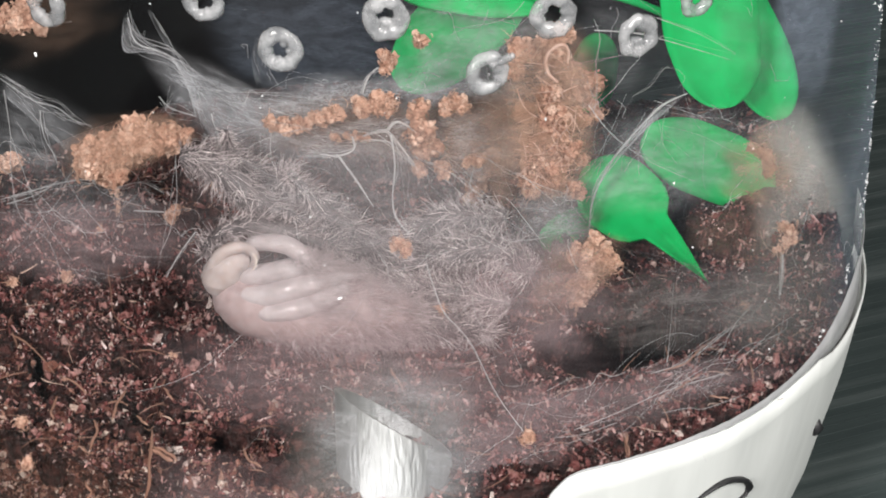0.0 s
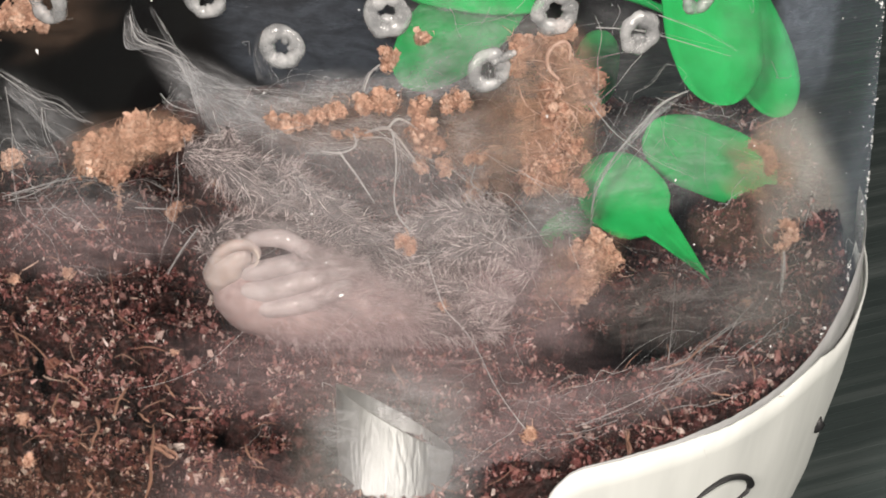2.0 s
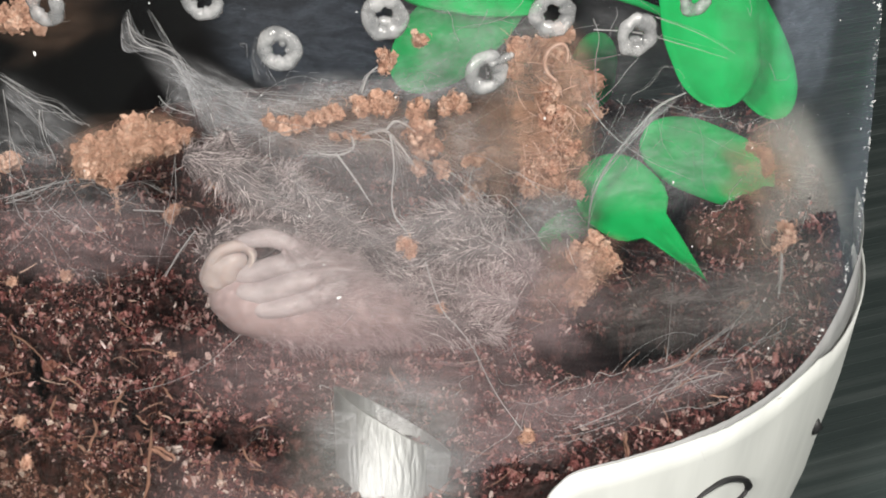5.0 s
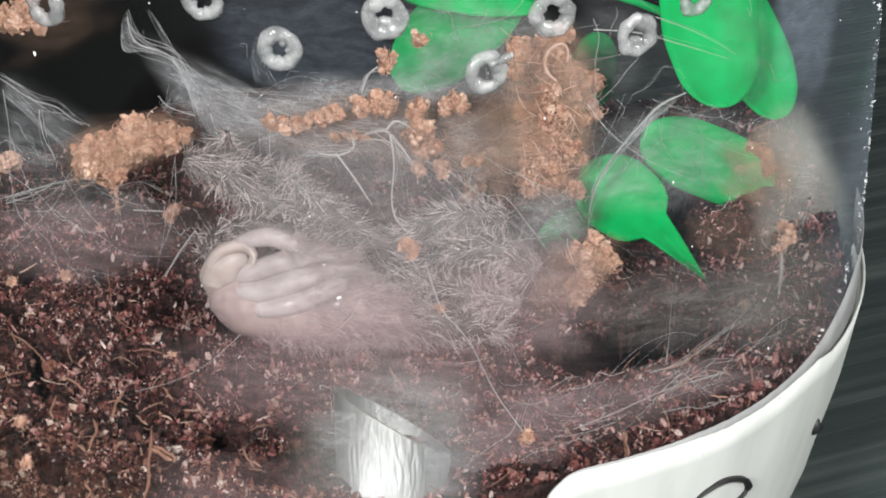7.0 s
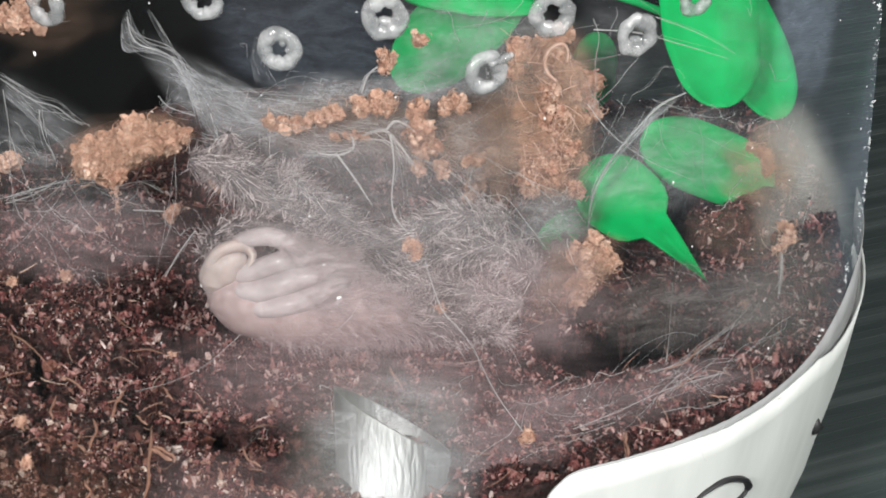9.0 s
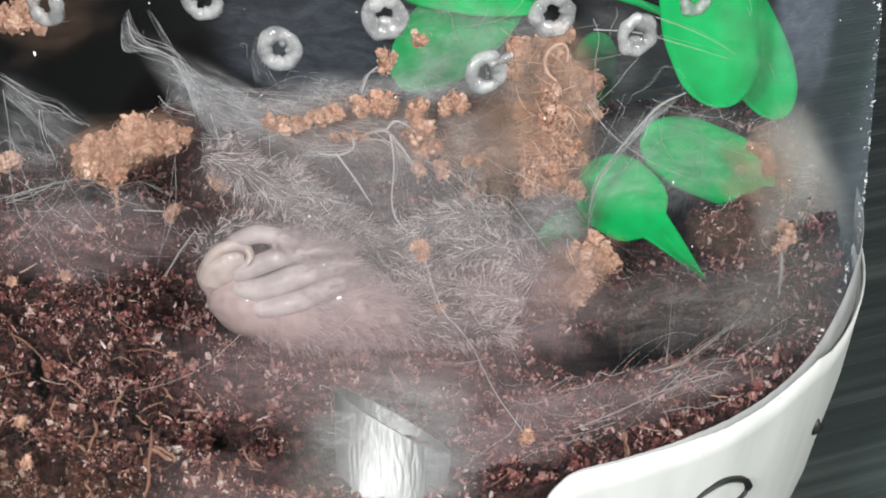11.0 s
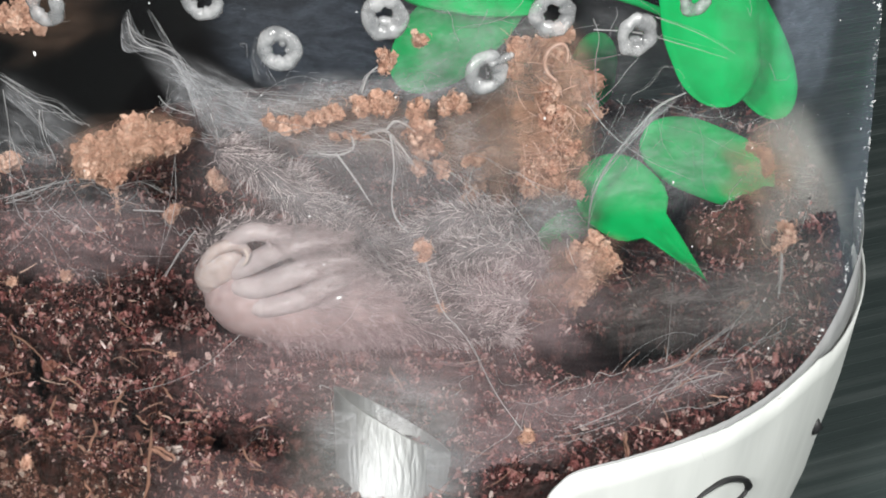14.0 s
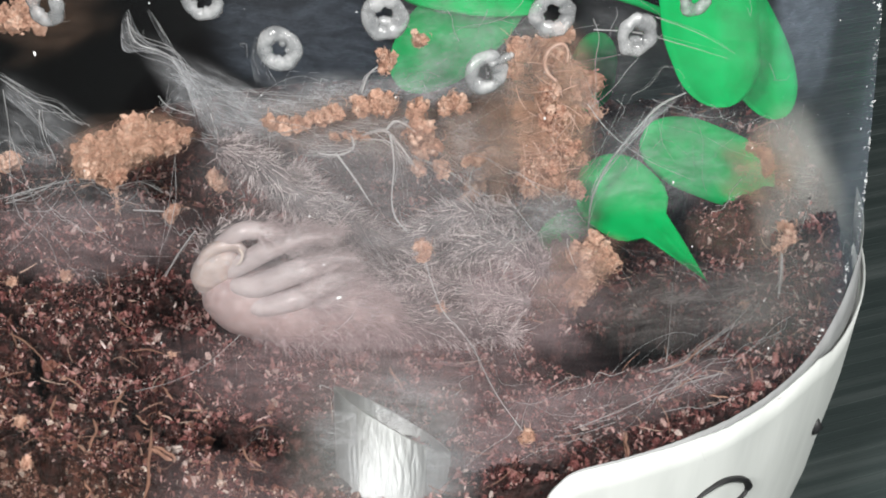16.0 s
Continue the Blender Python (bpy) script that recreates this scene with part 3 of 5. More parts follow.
        if burrow(x, y) > 1.1:
            s.chip((x, y, soil_z(x, y) + relief(Vector((x, y, 0))) + rng.uniform(0.2, 0.6)), rng.uniform(0.25, 0.55))
    for _ in range(16000):
        x, y = rng.uniform(-46, 6), rng.uniform(-56, -8)
        if x * x + y * y > 3080 or noise.noise(Vector((x * 0.8, y * 0.8, 33))) < 0.0 or rng.uniform() < 0.97 * pit(Vector((x, y, 0))):
            continue
        s.chip((x, y, soil_z(x, y) + relief(Vector((x, y, 0))) + rng.uniform(0.15, 0.6)), rng.uniform(0.07, 0.2))
    solid("bark_chips", s, CHIP, (0, 0, 0), "tiny pale bark chips strewn through the soil", "bark chips", kind="stuff", shade=False)
    s = Soup()
    for _ in range(760):
        r, w = 56 * math.sqrt(rng.uniform()), rng.uniform(0, 6.283)
        x, y = r * math.cos(w), r * math.sin(w)
        if y > 38 or burrow(x, y) < 1.3:
            continue
        p = Vector((x, y, soil_z(x, y) + 0.7))
        d = Vector(rng.normal(0, 1, 3)) * Vector((1, 1, 0.35))
        d.normalize()
        q = Vector(rng.normal(0, 0.5, 3))
        ln = rng.uniform(0.8, 4.0)
        s.tube([p, p + d * ln * 0.5 + q, p + d * ln + q * 0.6], [0.03, 0.05, 0.02] if rng.uniform() < 0.85 else [0.09, 0.12, 0.06], 5, step=3)
    solid("coir_fibres", s, FIBRE, (0, 0, 0), "thin tan coconut fibres strewn on the soil", "fibre", kind="stuff")


build_soil()


def twig(pts, r, label, pale=False):
    """A single fibre or splinter lying on the soil."""
    s = Soup()
    a, b, c = (Vector(p) for p in pts)
    bent = [a, a.lerp(b, 0.55) + Vector(rng.normal(0, 0.1, 3)), b, b.lerp(c, 0.5) + Vector(rng.normal(0, 0.1, 3)), c]
    s.tube(bent, [r * 0.5, r * 1.1, r * 0.8, r, r * 0.35], 6, step=4)
    return solid("coir_splinter", s, DUST if pale else FIBRE, pts[0], label, "splinter", "splinters on the soil")


for line, size in (([(-40.4, -22.5, 1.2), (-39.0, -26.9, 1.2), (-38.1, -31.2, 1.2)], 0.2), ([(-40.5, -23.6, 1.5), (-37.4, -26.8, 1.5), (-34.0, -32.4, 1.5)], 0.14), ([(-21.9, -44.6, 2.0), (-21.4, -51.0, 2.0), (-21.1, -58.0, 2.0)], 0.26), ([(-21.8, -48.4, 2.0), (-20.3, -49.4, 2.0), (-19.1, -50.5, 2.0)], 0.35),
                   ([(-31.9, -6.6, 1.2), (-30.8, -12.4, 1.2), (-29.7, -18.5, 1.2)], 0.1), ([(-29.7, -18.5, 1.2), (-27.9, -21.2, 1.2), (-26.0, -23.8, 1.2)], 0.09), ([(2.3, -32.3, 2.2), (2.9, -34.5, 2.2), (3.7, -37.1, 2.2)], 0.22), ([(41.2, -30.8, 2.0), (40.9, -35.6, 2.0), (39.7, -40.8, 2.0)], 0.16),
                   ([(35.9, -38.7, 2.5), (36.8, -39.0, 2.5), (37.9, -39.2, 2.5)], 0.17), ([(26.3, -45.2, 2.0), (26.4, -47.3, 2.0), (26.4, -50.0, 2.0)], 0.12), ([(48.3, -4.3, 3.0), (47.5, -10.8, 3.0), (46.3, -17.1, 3.0)], 0.26), ([(-27.3, -54.1, 2.0), (-26.4, -56.1, 2.0), (-26.7, -58.0, 2.0)], 0.2),
                   ([(-28.1, -43.0, 2.2), (-27.4, -45.5, 2.2), (-27.7, -48.4, 2.0)], 0.24),
                   ([(-21.3, -48.2, 2.2), (-19.9, -49.2, 2.2), (-18.7, -50.5, 2.0)], 0.24),
                   ([(-25.6, -37.1, 2.2), (-26.2, -40.0, 2.2), (-26.3, -42.7, 2.0)], 0.24),
                   ([(-32.7, -38.2, 2.2), (-32.8, -41.1, 2.2), (-32.3, -42.4, 2.0)], 0.2),
                   ([(-21.7, -36.5, 2.2), (-21.1, -37.7, 2.2), (-20.4, -38.8, 2.0)], 0.2),
                   ([(-12.2, -48.2, 2.2), (-11.4, -50.8, 2.2), (-9.9, -52.0, 2.0)], 0.2),
                   ([(-23.8, -42.2, 2.2), (-23.1, -43.3, 2.2), (-22.4, -43.8, 2.0)], 0.2),
                   ([(31.7, -32.9, 2.2), (34.4, -31.1, 2.2), (37.7, -25.8, 2.0)], 0.15),
                   ([(26.5, -45.5, 2.2), (26.5, -47.6, 2.2), (26.6, -49.8, 2.0)], 0.2),
                   ([(-11.4, -51.3, 1.5), (-9.1, -52.1, 1.5), (-7.5, -50.4, 1.5)], 0.13), ([(35.6, -33.5, 2.2), (33.9, -35.3, 2.2), (32.3, -37.1, 2.2)], 0.14)):
    twig(line, size * 0.72, "thin tan coconut splinter lying on dark soil")


# ---- the slanting foil tube in the soil ----
def build_tube():
    s, n = Soup(), 40
    cx, cy, r = 3.0, -49.6, 5.8
    for rr in (r, r - 0.5):
        for top in (True, False):
            for i in range(n):
                w = 2 * math.pi * i / n
                x = rr * math.sin(w)
                s.v.append((cx + x, cy - rr * math.cos(w), (6.1 - 0.67 * x + 0.45 * rr * math.cos(w)) if top else -14))
    for i in range(n):
        j = (i + 1) % n
        s.f += [(i, j, n + j, n + i), (2 * n + i, 3 * n + i, 3 * n + j, 2 * n + j), (i, 2 * n + i, 2 * n + j, j)]
    solid("water_tube", s, STEEL, (cx, cy, -14), "brushed silvery tube with a slanting top sunk in the soil", "tube")


build_tube()


# ---- artificial plant ----
def leaf_blade(root, tip, width, facing, seed, cup=1.2, tail=0.0, bend=0.0, thick=0.3):
    """A rounded leaf with a little thickness; tail: a drawn-out point at its tip, which bends aside."""
    root, tip = Vector(root), Vector(tip)
    d = tip - root
    ln = d.length
    d.normalize()
    side = d.cross(Vector(facing)).normalized()
    nrm = side.cross(d)
    s, n, m = Soup(), 26, 10
    for face in (0.0, -thick):
        for i in range(n + 1):
            t = 0.5 - 0.5 * math.cos(math.pi * i / n)
            body = min(1.0, t / (1 - tail)) if tail else t
            h = width * 0.5 * max(0.0, 1 - abs(2 * body - 1) ** 2.3) ** 0.45
            if tail:
                h = max(h, width * 0.2 * min(1, (1 - t) / tail) if t > 0.4 else 0)
            h = max(h, 0.05) * (1 + 0.06 * noise.noise(Vector((t * 4, seed, 0))))
            for j in range(m + 1):
                u = 2 * j / m - 1
                lift = -cup * u * u * (h / width) * 1.6 + 0.35 * math.exp(-(u * 5) ** 2) + 0.5 * noise.noise(Vector((t * 2.5, u * 1.2, seed)))
                s.v.append(tuple(root + d * (ln * t) + side * (h * u + bend * max(0.0, (t - 0.5) * 2) ** 1.3) + nrm * (lift - cup * (t - 0.5) ** 2 * 2 + face)))
    off = (n + 1) * (m + 1)
    for i in range(n):
        for j in range(m):
            a = i * (m + 1) + j
            s.f += [(a, a + 1, a + m + 2, a + m + 1), (off + a, off + a + m + 1, off + a + m + 2, off + a + 1)]
        for a in (i * (m + 1), i * (m + 1) + m):
            s.f.append((a, a + m + 1, off + a + m + 1, off + a))
    for j in range(m):
        for a in (j, n * (m + 1) + j):
            s.f.append((a, off + a, off + a + 1, a + 1))
    return s


def build_plant():
    plant = thing("artificial_plant", (43.2, 22.0, -9.4), "bright green plastic plant standing in the soil", "plant")
    for k, (root, tip, width, face, cup, tail, bend) in enumerate((
            ((37.3, 8.0, 38.3), (42.1, 2.0, 17.9), 11.6, (0.05, -0.9, 0.4), 1.5, 0, 0),
            ((41.4, 14.0, 31.4), (50.4, 10.0, 13.1), 8.8, (0.15, -0.9, 0.4), 1.2, 0, 0),
            ((49.1, 6.0, 5.5), (32.3, 5.0, 12.9), 9.0, (-0.1, -0.9, 0.5), 1.0, 0, 0),
            ((24.9, 4.0, 9.6), (39.5, -11.3, 2.7), 9.6, (-0.05, -0.85, 0.5), 1.3, 0.42, 1.2),
            ((18.1, 24.0, 27.9), (1.8, 24.0, 11.7), 11.0, (0, -0.9, 0.45), 1.0, 0, 0),
            ((2.0, 22.0, 26.0), (20.6, 22.0, 23.7), 5.0, (0, -0.7, 0.7), 1.0, 0, 0),
            ((28.2, 26.0, 18.0), (27.0, 26.0, 6.9), 6.0, (0, -0.9, 0.45), 0.6, 0, 0),
            ((27.1, 5.0, 2.9), (20.0, 1.0, 0.3), 4.4, (0, -0.75, 0.65), 0.6, 0, 0))):
        part("leaf", leaf_blade(root, tip, width, face, k * 3.7, cup, tail, bend), LEAF, plant)
    s = Soup()
    s.tube([(43.5, 24.0, -11.3), (46.3, 24.0, 3.7), (41.9, 20.0, 20.3), (33.3, 16.0, 30.7)], [0.8, 0.75, 0.7, 0.5], 8)
    s.tube([(45.8, 24.0, 0.4), (38.0, 14.0, 1.9), (27.2, 7.0, 7.5)], [0.6, 0.5, 0.4], 8)
    s.tube([(41.9, 20.0, 20.3), (29.3, 24.0, 24.1), (16.4, 25.0, 24.5)], [0.6, 0.5, 0.4], 8)
    s.tube([(38.0, 14.0, 1.9), (26.9, 5.5, 2.5)], [0.45, 0.3], 8)
    part("stem", s, LEAF, plant)


build_plant()


# ---- coir crumbs caught in the silk ----
def clump(points, size, label, fibres=6, group="crumbs in the silk", name="soil_crumb", pellets=False):
    """Crumbs heaped along a line of points."""
    pts, rad = smooth(points, size, 5)
    pts = [p + Vector(rng.normal(0, 0.28, 3)) * r for p, r in zip(pts, rad)]
    rad = [r * rng.uniform(0.7, 1.1) for r in rad]
    s = Soup()
    for i, r in enumerate(rad):
        for _ in range(2 if pellets else 4):
            s.lump(pts[i] + Vector(rng.normal(0, 0.3, 3)) * r, r * rng.uniform(0.28, 0.5), rng.uniform(0, 50), 0.7, 3, rng.uniform(0.7, 1.3, 3))
        if pellets:
            for _ in range(int(6 * r + 2)):
                d = Vector(rng.normal(0, 1, 3)).normalized()
                s.lump(pts[i] + d * r * rng.uniform(0.55, 0.85), rng.uniform(0.26, 0.5), rng.uniform(0, 50), 0.35, 2)
        for _ in range(int(62 * r * r + 16)):
            d = Vector(rng.normal(0, 1, 3)).normalized()
            k = 0.66 + 0.42 * noise.noise(d * 1.6 + pts[i] * 0.6)
            s.grain(pts[i] + d * (r * max(0.3, k) * rng.uniform(0.7, 1.05)), min(0.34, 0.06 + rng.exponential(0.055)), 0.8, 0.5)
        for _ in range(int(5 * r + 1)):
            d = Vector(rng.normal(0, 1, 3)).normalized()
            p = pts[i] + d * r * 0.72
            e = d.cross(Vector(rng.normal(0, 1, 3))).normalized() * rng.uniform(0.4, 1.2)
            s.tube([p - e, p + d * 0.2, p + e - d * 0.2], [0.02, 0.045, 0.02], 4, step=3)
    for _ in range(fibres):
        i = rng.integers(0, len(pts))
        p = pts[i] + Vector(rng.normal(0, 0.6, 3)) * rad[i]
        d = Vector(rng.normal(0, 1, 3)).normalized() * rad[i] * rng.uniform(0.6, 1.6)
        s.tube([p, p + d * 0.5 + Vector(rng.normal(0, 0.3, 3)), p + d], [0.03, 0.045, 0.02], 5, step=3)
    base = min(pts, key=lambda q: q.z) - Vector((0, 0, rad[0]))
    return solid(name, s, CRUMB, base, label, "soil crumb", group, shade=pellets)


def build_crumbs():
    tan = "clump of orange-brown coir held in silk"
    clump([(-34.9, -3.0, 13.6), (-32.7, -3.0, 14.4), (-30.3, -3.0, 14.9), (-27.7, -3.0, 15.9), (-25.7, -3.0, 16.3), (-23.9, -3.0, 16.6), (-22.4, -3.0, 17.0)], [1.4, 2.3, 2.5, 2.3, 1.8, 1.7, 1.1], "large orange-brown coir clump hanging in white silk", 26)
    clump([(-34.1, -4.0, 13.3), (-32.2, -4.0, 13.1), (-31.1, -4.0, 12.2), (-31.2, -4.0, 10.5)], [2.3, 2.4, 2.0, 1.2], "ragged underside of the large orange-brown coir clump", 14)
    clump([(-31.6, 2.0, 7.5), (-31.7, 2.0, 4.3)], [0.35, 0.25], tan, 12)
    clump([(-13.0, 0.0, 17.0), (-10.7, 0.0, 16.0), (-8.3, 0.0, 17.0)], [0.9, 1.3, 0.9], tan, 8)
    clump([(-7.0, 0.0, 17.3), (-5.0, 0.0, 17.7)], [1.1, 1.2], tan, 6)
    clump([(-1.6, 0.0, 18.8), (0.1, 0.0, 19.1), (1.7, 0.0, 19.5)], [1.4, 1.6, 1.0], tan, 10)
    clump([(4.8, -2.0, 18.9), (5.6, -2.0, 16.4), (6.4, -2.0, 13.8)], [1.5, 2.1, 1.6], "lumpy orange-brown coir clump hung on white threads", 4, pellets=True)
    clump([(4.9, -2.0, 11.8), (5.2, -2.0, 11.6)], [0.9, 0.8], tan, 1)
    clump([(7.9, -2.0, 11.9), (8.1, -2.0, 11.8)], [0.9, 0.8], tan, 1)
    clump([(8.4, 2.0, 18.3), (9.9, 2.0, 18.8)], [1.3, 1.3], tan, 6)
    clump([(11.0, 2.0, 11.1), (12.5, 2.0, 11.4)], [0.8, 0.9], tan, 3)
    clump([(-5.1, 2.0, 14.0), (-1.1, 2.0, 14.3)], [0.6, 0.6], tan, 6)
    clump([(1.4, 4.0, 23.6), (1.1, 4.0, 22.0)], [1.1, 0.9], tan, 3)
    clump([(5.2, 6.0, 24.8), (5.8, 6.0, 24.8)], [1.0, 0.8], tan, 3)
    clump([(16.8, 6.0, 24.6), (19.9, 6.0, 22.8), (22.7, 6.0, 20.6), (24.8, 6.0, 17.3)], [1.5, 2.8, 2.9, 1.6], "tall heap of reddish coir grown into the silk", 60)
    loop = Soup()
    loop.tube([(21.1, -3.5, 23.5), (20.0, -3.5, 24.6), (19.7, -3.5, 26.2), (20.4, -3.5, 27.6), (21.7, -3.5, 28.1), (22.3, -3.5, 27.2), (22.2, -3.5, 25.8)], [0.2, 0.25, 0.26, 0.25, 0.22, 0.18, 0.1], 6, step=6)
    solid("coir_curl", loop, CURL, (21.1, -3.5, 23.5), "curled pale pink fibre stuck in the coir heap", "fibre")
    clump([(20.0, -1.0, 21.4), (20.7, -1.0, 17.0), (19.5, -1.0, 12.6), (21.6, -1.0, 9.7)], [1.6, 2.2, 2.4, 1.6], "heap of reddish coir grown into the silk", 60)
    for spot, size in (((17.4, 1.0, 18.4), 1.6), ((23.8, 1.0, 17.3), 1.3), ((17.8, -2.0, 10.1), 1.5), ((22.8, -2.0, 13.8), 1.4), ((25.6, 2.0, 17.9), 1.0), ((15.8, 3.0, 22.6), 1.2), ((23.1, -3.0, 9.9), 1.2), ((21.6, 2.0, 27.2), 1.3)):
        clump([spot, Vector(spot) + Vector((0.8, 0, -0.6))], [size, size * 0.8], "reddish coir lump caught in the silk", 14)
    mat = Soup()
    for _ in range(70):
        u, v = rng.uniform(-1, 1), rng.uniform()
        p = Vector((20.5, -4.0, 27.5)).lerp(Vector((20.1, -4.0, 10.4)), v) + Vector((u * (4.2 - 1.2 * v), rng.uniform(-1.5, 1.0), rng.normal(0, 0.5)))
        d = Vector((rng.normal(0, 0.7), rng.normal(0, 0.3), rng.normal(0, 1.0))).normalized() * rng.uniform(0.6, 1.9)
        mat.tube([p - d, p + Vector(rng.normal(0, 0.16, 3)), p + d], [0.02, rng.choice([0.03, 0.045, 0.07]), 0.02], 5, step=4)
    solid("coir_fibre_mat", mat, CURL, (20.1, -4.0, 9.6), "felt of pinkish coir fibres matted into the silk", "fibre", kind="stuff")
    clump([(14.0, 9.0, 8.9), (12.0, 9.0, 4.2), (10.9, 9.0, 1.5)], [1.5, 1.3, 1.0], tan, 20)
    clump([(23.7, -8.0, 3.4), (26.4, -8.0, 3.0), (27.8, -8.0, 2.3)], [1.5, 2.0, 1.2], "red-brown coir clump lying on the soil", 14)
    clump([(25.0, -10.0, 1.4), (23.1, -10.0, -1.6), (22.5, -10.0, -3.9)], [1.5, 1.5, 1.2], "red-brown coir clump lying on the soil", 14)
    clump([(-18.9, -5.0, 12.1), (-18.4, -5.0, 11.4), (-18.3, -5.0, 10.5)], [0.9, 0.9, 0.6], "small tan crumb beside the old leg skin", 3)
    clump([(-25.1, 0.0, 4.5), (-24.5, 0.0, 5.3)], [0.9, 0.8], tan, 3)
    clump([(-45.2, 4.0, 9.5), (-44.1, 4.0, 10.0)], [1.2, 1.1], tan, 6)
    clump([(-47.4, 20.0, 22.2), (-44.8, 20.0, 22.6), (-42.8, 20.0, 21.4)], [2.0, 2.0, 1.0], tan, 20)
    clump([(-42.8, -10.6, 1.0), (-42.5, -10.9, 1.0)], [0.7, 0.6], tan, 0)
    clump([(-36.4, -8.9, 1.0), (-36.2, -9.2, 1.0)], [0.7, 0.6], tan, 0)
    clump([(44.9, 3.0, 12.2), (47.4, 3.0, 10.8), (47.0, 3.0, 8.6)], [0.6, 1.0, 0.7], "tan coir heap lying over a green leaf", 20)
    clump([(47.0, -9.7, 5.0), (49.1, -6.7, 5.0), (48.5, -3.7, 5.0)], [0.5, 0.8, 0.6], "tuft of tan coir fibre on the jar's side", 40)
    for spot, size in (((-36.1, -41.4, 0.8), 0.9), ((-34.3, -49.2, 0.8), 0.75), ((-22.0, -27.2, 0.8), 0.5), ((42.5, -15.3, 0.8), 0.55), ((21.2, -34.7, 0.8), 0.35), ((-34.7, 4.0, 0.8), 0.4)):
        clump([spot, Vector(spot) + Vector((0.3, 0, -0.2))], [size * 0.7, size * 0.5], "small orange crumb lying on the dark soil", 2)
    clump([(16.3, -49.0, 4.1), (16.4, -49.0, 3.7)], [0.6, 0.5], "small tan crumb at the end of a thread", 0)
    clump([(7.6, -26.0, 6.2), (7.8, -26.0, 5.8)], [0.35, 0.3], "small yellowish crumb on a thread", 0)


build_crumbs()


# ---- silk ----
def quad_point(c, u, v):
    a, b, d, e = c
    return a * (1 - u) * (1 - v) + b * u * (1 - v) + d * u * v + e * (1 - u) * v


def silk_sheet(web, corners, dens, seed, bulge=1.5, threads=60, ragged=0.5, silk=FILM):
    """A thin uneven veil between four corners, with single threads on it; its threads run along the first side."""
    c = [Vector(p) for p in corners]
    mid = sum(c, Vector()) / 4
    c = [mid + (p - mid) * 1.15 for p in c]
    nrm = (c[1] - c[0]).cross(c[3] - c[0]).normalized()
    s, n, m = Soup(), 44, 32

    def place(u, v):
        p = quad_point(c, u, v)
        return p + nrm * bulge * (noise.noise(Vector((u * 2.1, v * 2.1, seed))) + 0.4 * noise.noise(Vector((u * 6, v * 6, seed + 4))))

    thick = []
    for i in range(n + 1):
        for j in range(m + 1):
            u, v = i / n, j / m
            s.v.append(tuple(place(u, v)))
            e = 1 - (abs(2 * u - 1) ** 2.6 + abs(2 * v - 1) ** 2.6) ** (1 / 2.6)
            t = e * 1.5 + ragged * noise.noise(Vector((u * 3.5, v * 3.5, seed + 8))) * min(1.0, e * 4)
            t = max(0.0, min(1.0, t))
            thick.append(dens * t * t * (3 - 2 * t) if 0 < i < n and 0 < j < m else 0.0)
    for i in range(n):
        for j in range(m):
            a = i * (m + 1) + j
            s.f.append((a, a + 1, a + m + 2, a + m + 1))
    ob = part("veil", s, silk, web, kind="stuff")
    silk_data(ob, thick, m, (c[1] - c[0]).length / 20 / n, (c[3] - c[0]).length / 20 / m, seed)
    t = Soup()
    for _ in range(int(threads * 0.4)):
        u0, v0 = rng.uniform(0, 1), rng.uniform(0.02, 0.98)
        u1, v1 = u0 + rng.normal(0, 0.15), v0 + rng.normal(0, 0.17)
        if not (0.02 < u1 < 0.98 and 0.02 < v1 < 0.98):
            continue
        pts = []
        for k in range(5):
            q = k / 4
            pts.append(place(min(1, max(0, u0 + (u1 - u0) * q)), min(1, max(0, v0 + (v1 - v0) * q + 0.05 * math.sin(4.5 * q + u0 * 9)))) + Vector(rng.normal(0, 0.3, 3)))
        if (pts[0] - pts[-1]).length > 1.0:
            t.tube(pts, rng.choice([0.014, 0.018, 0.022, 0.035]), 3, caps=False, step=3)
    if t.v:
        part("loose_thread", t, STRAND, web, kind="stuff")


def strand(web, pts, r, side=0, spread=0.6):
    """A thick thread, with finer ones running beside it."""
    s = Soup()
    r = np.array(r if hasattr(r, "__len__") else [r] * len(pts))
    s.tube(pts, r, 6, step=6)
    last = len(pts) - 1
    for _ in range(side):
        off, twist = Vector(rng.normal(0, spread, 3)), Vector(rng.normal(0, spread, 3))
        lo, hi = rng.uniform(-0.4, 0.1), rng.uniform(0.9, 1.4)
        q = []
        for i, p in enumerate(pts):
            u = (i / last - lo) / (hi - lo)
            q.append(Vector(p) + (off + twist * (u - 0.5) * 1.6) * math.sin(math.pi * u) + Vector(rng.normal(0, spread * 0.18, 3)))
        if rng.uniform() < 0.5:
            q = q[:-1] + [q[-1] + Vector(rng.normal(0, spread * 1.2, 3))] if last > 1 else q
        s.tube(q, r * rng.uniform(0.18, 0.45), 4, step=5)
    part("strand", s, STRAND, web)


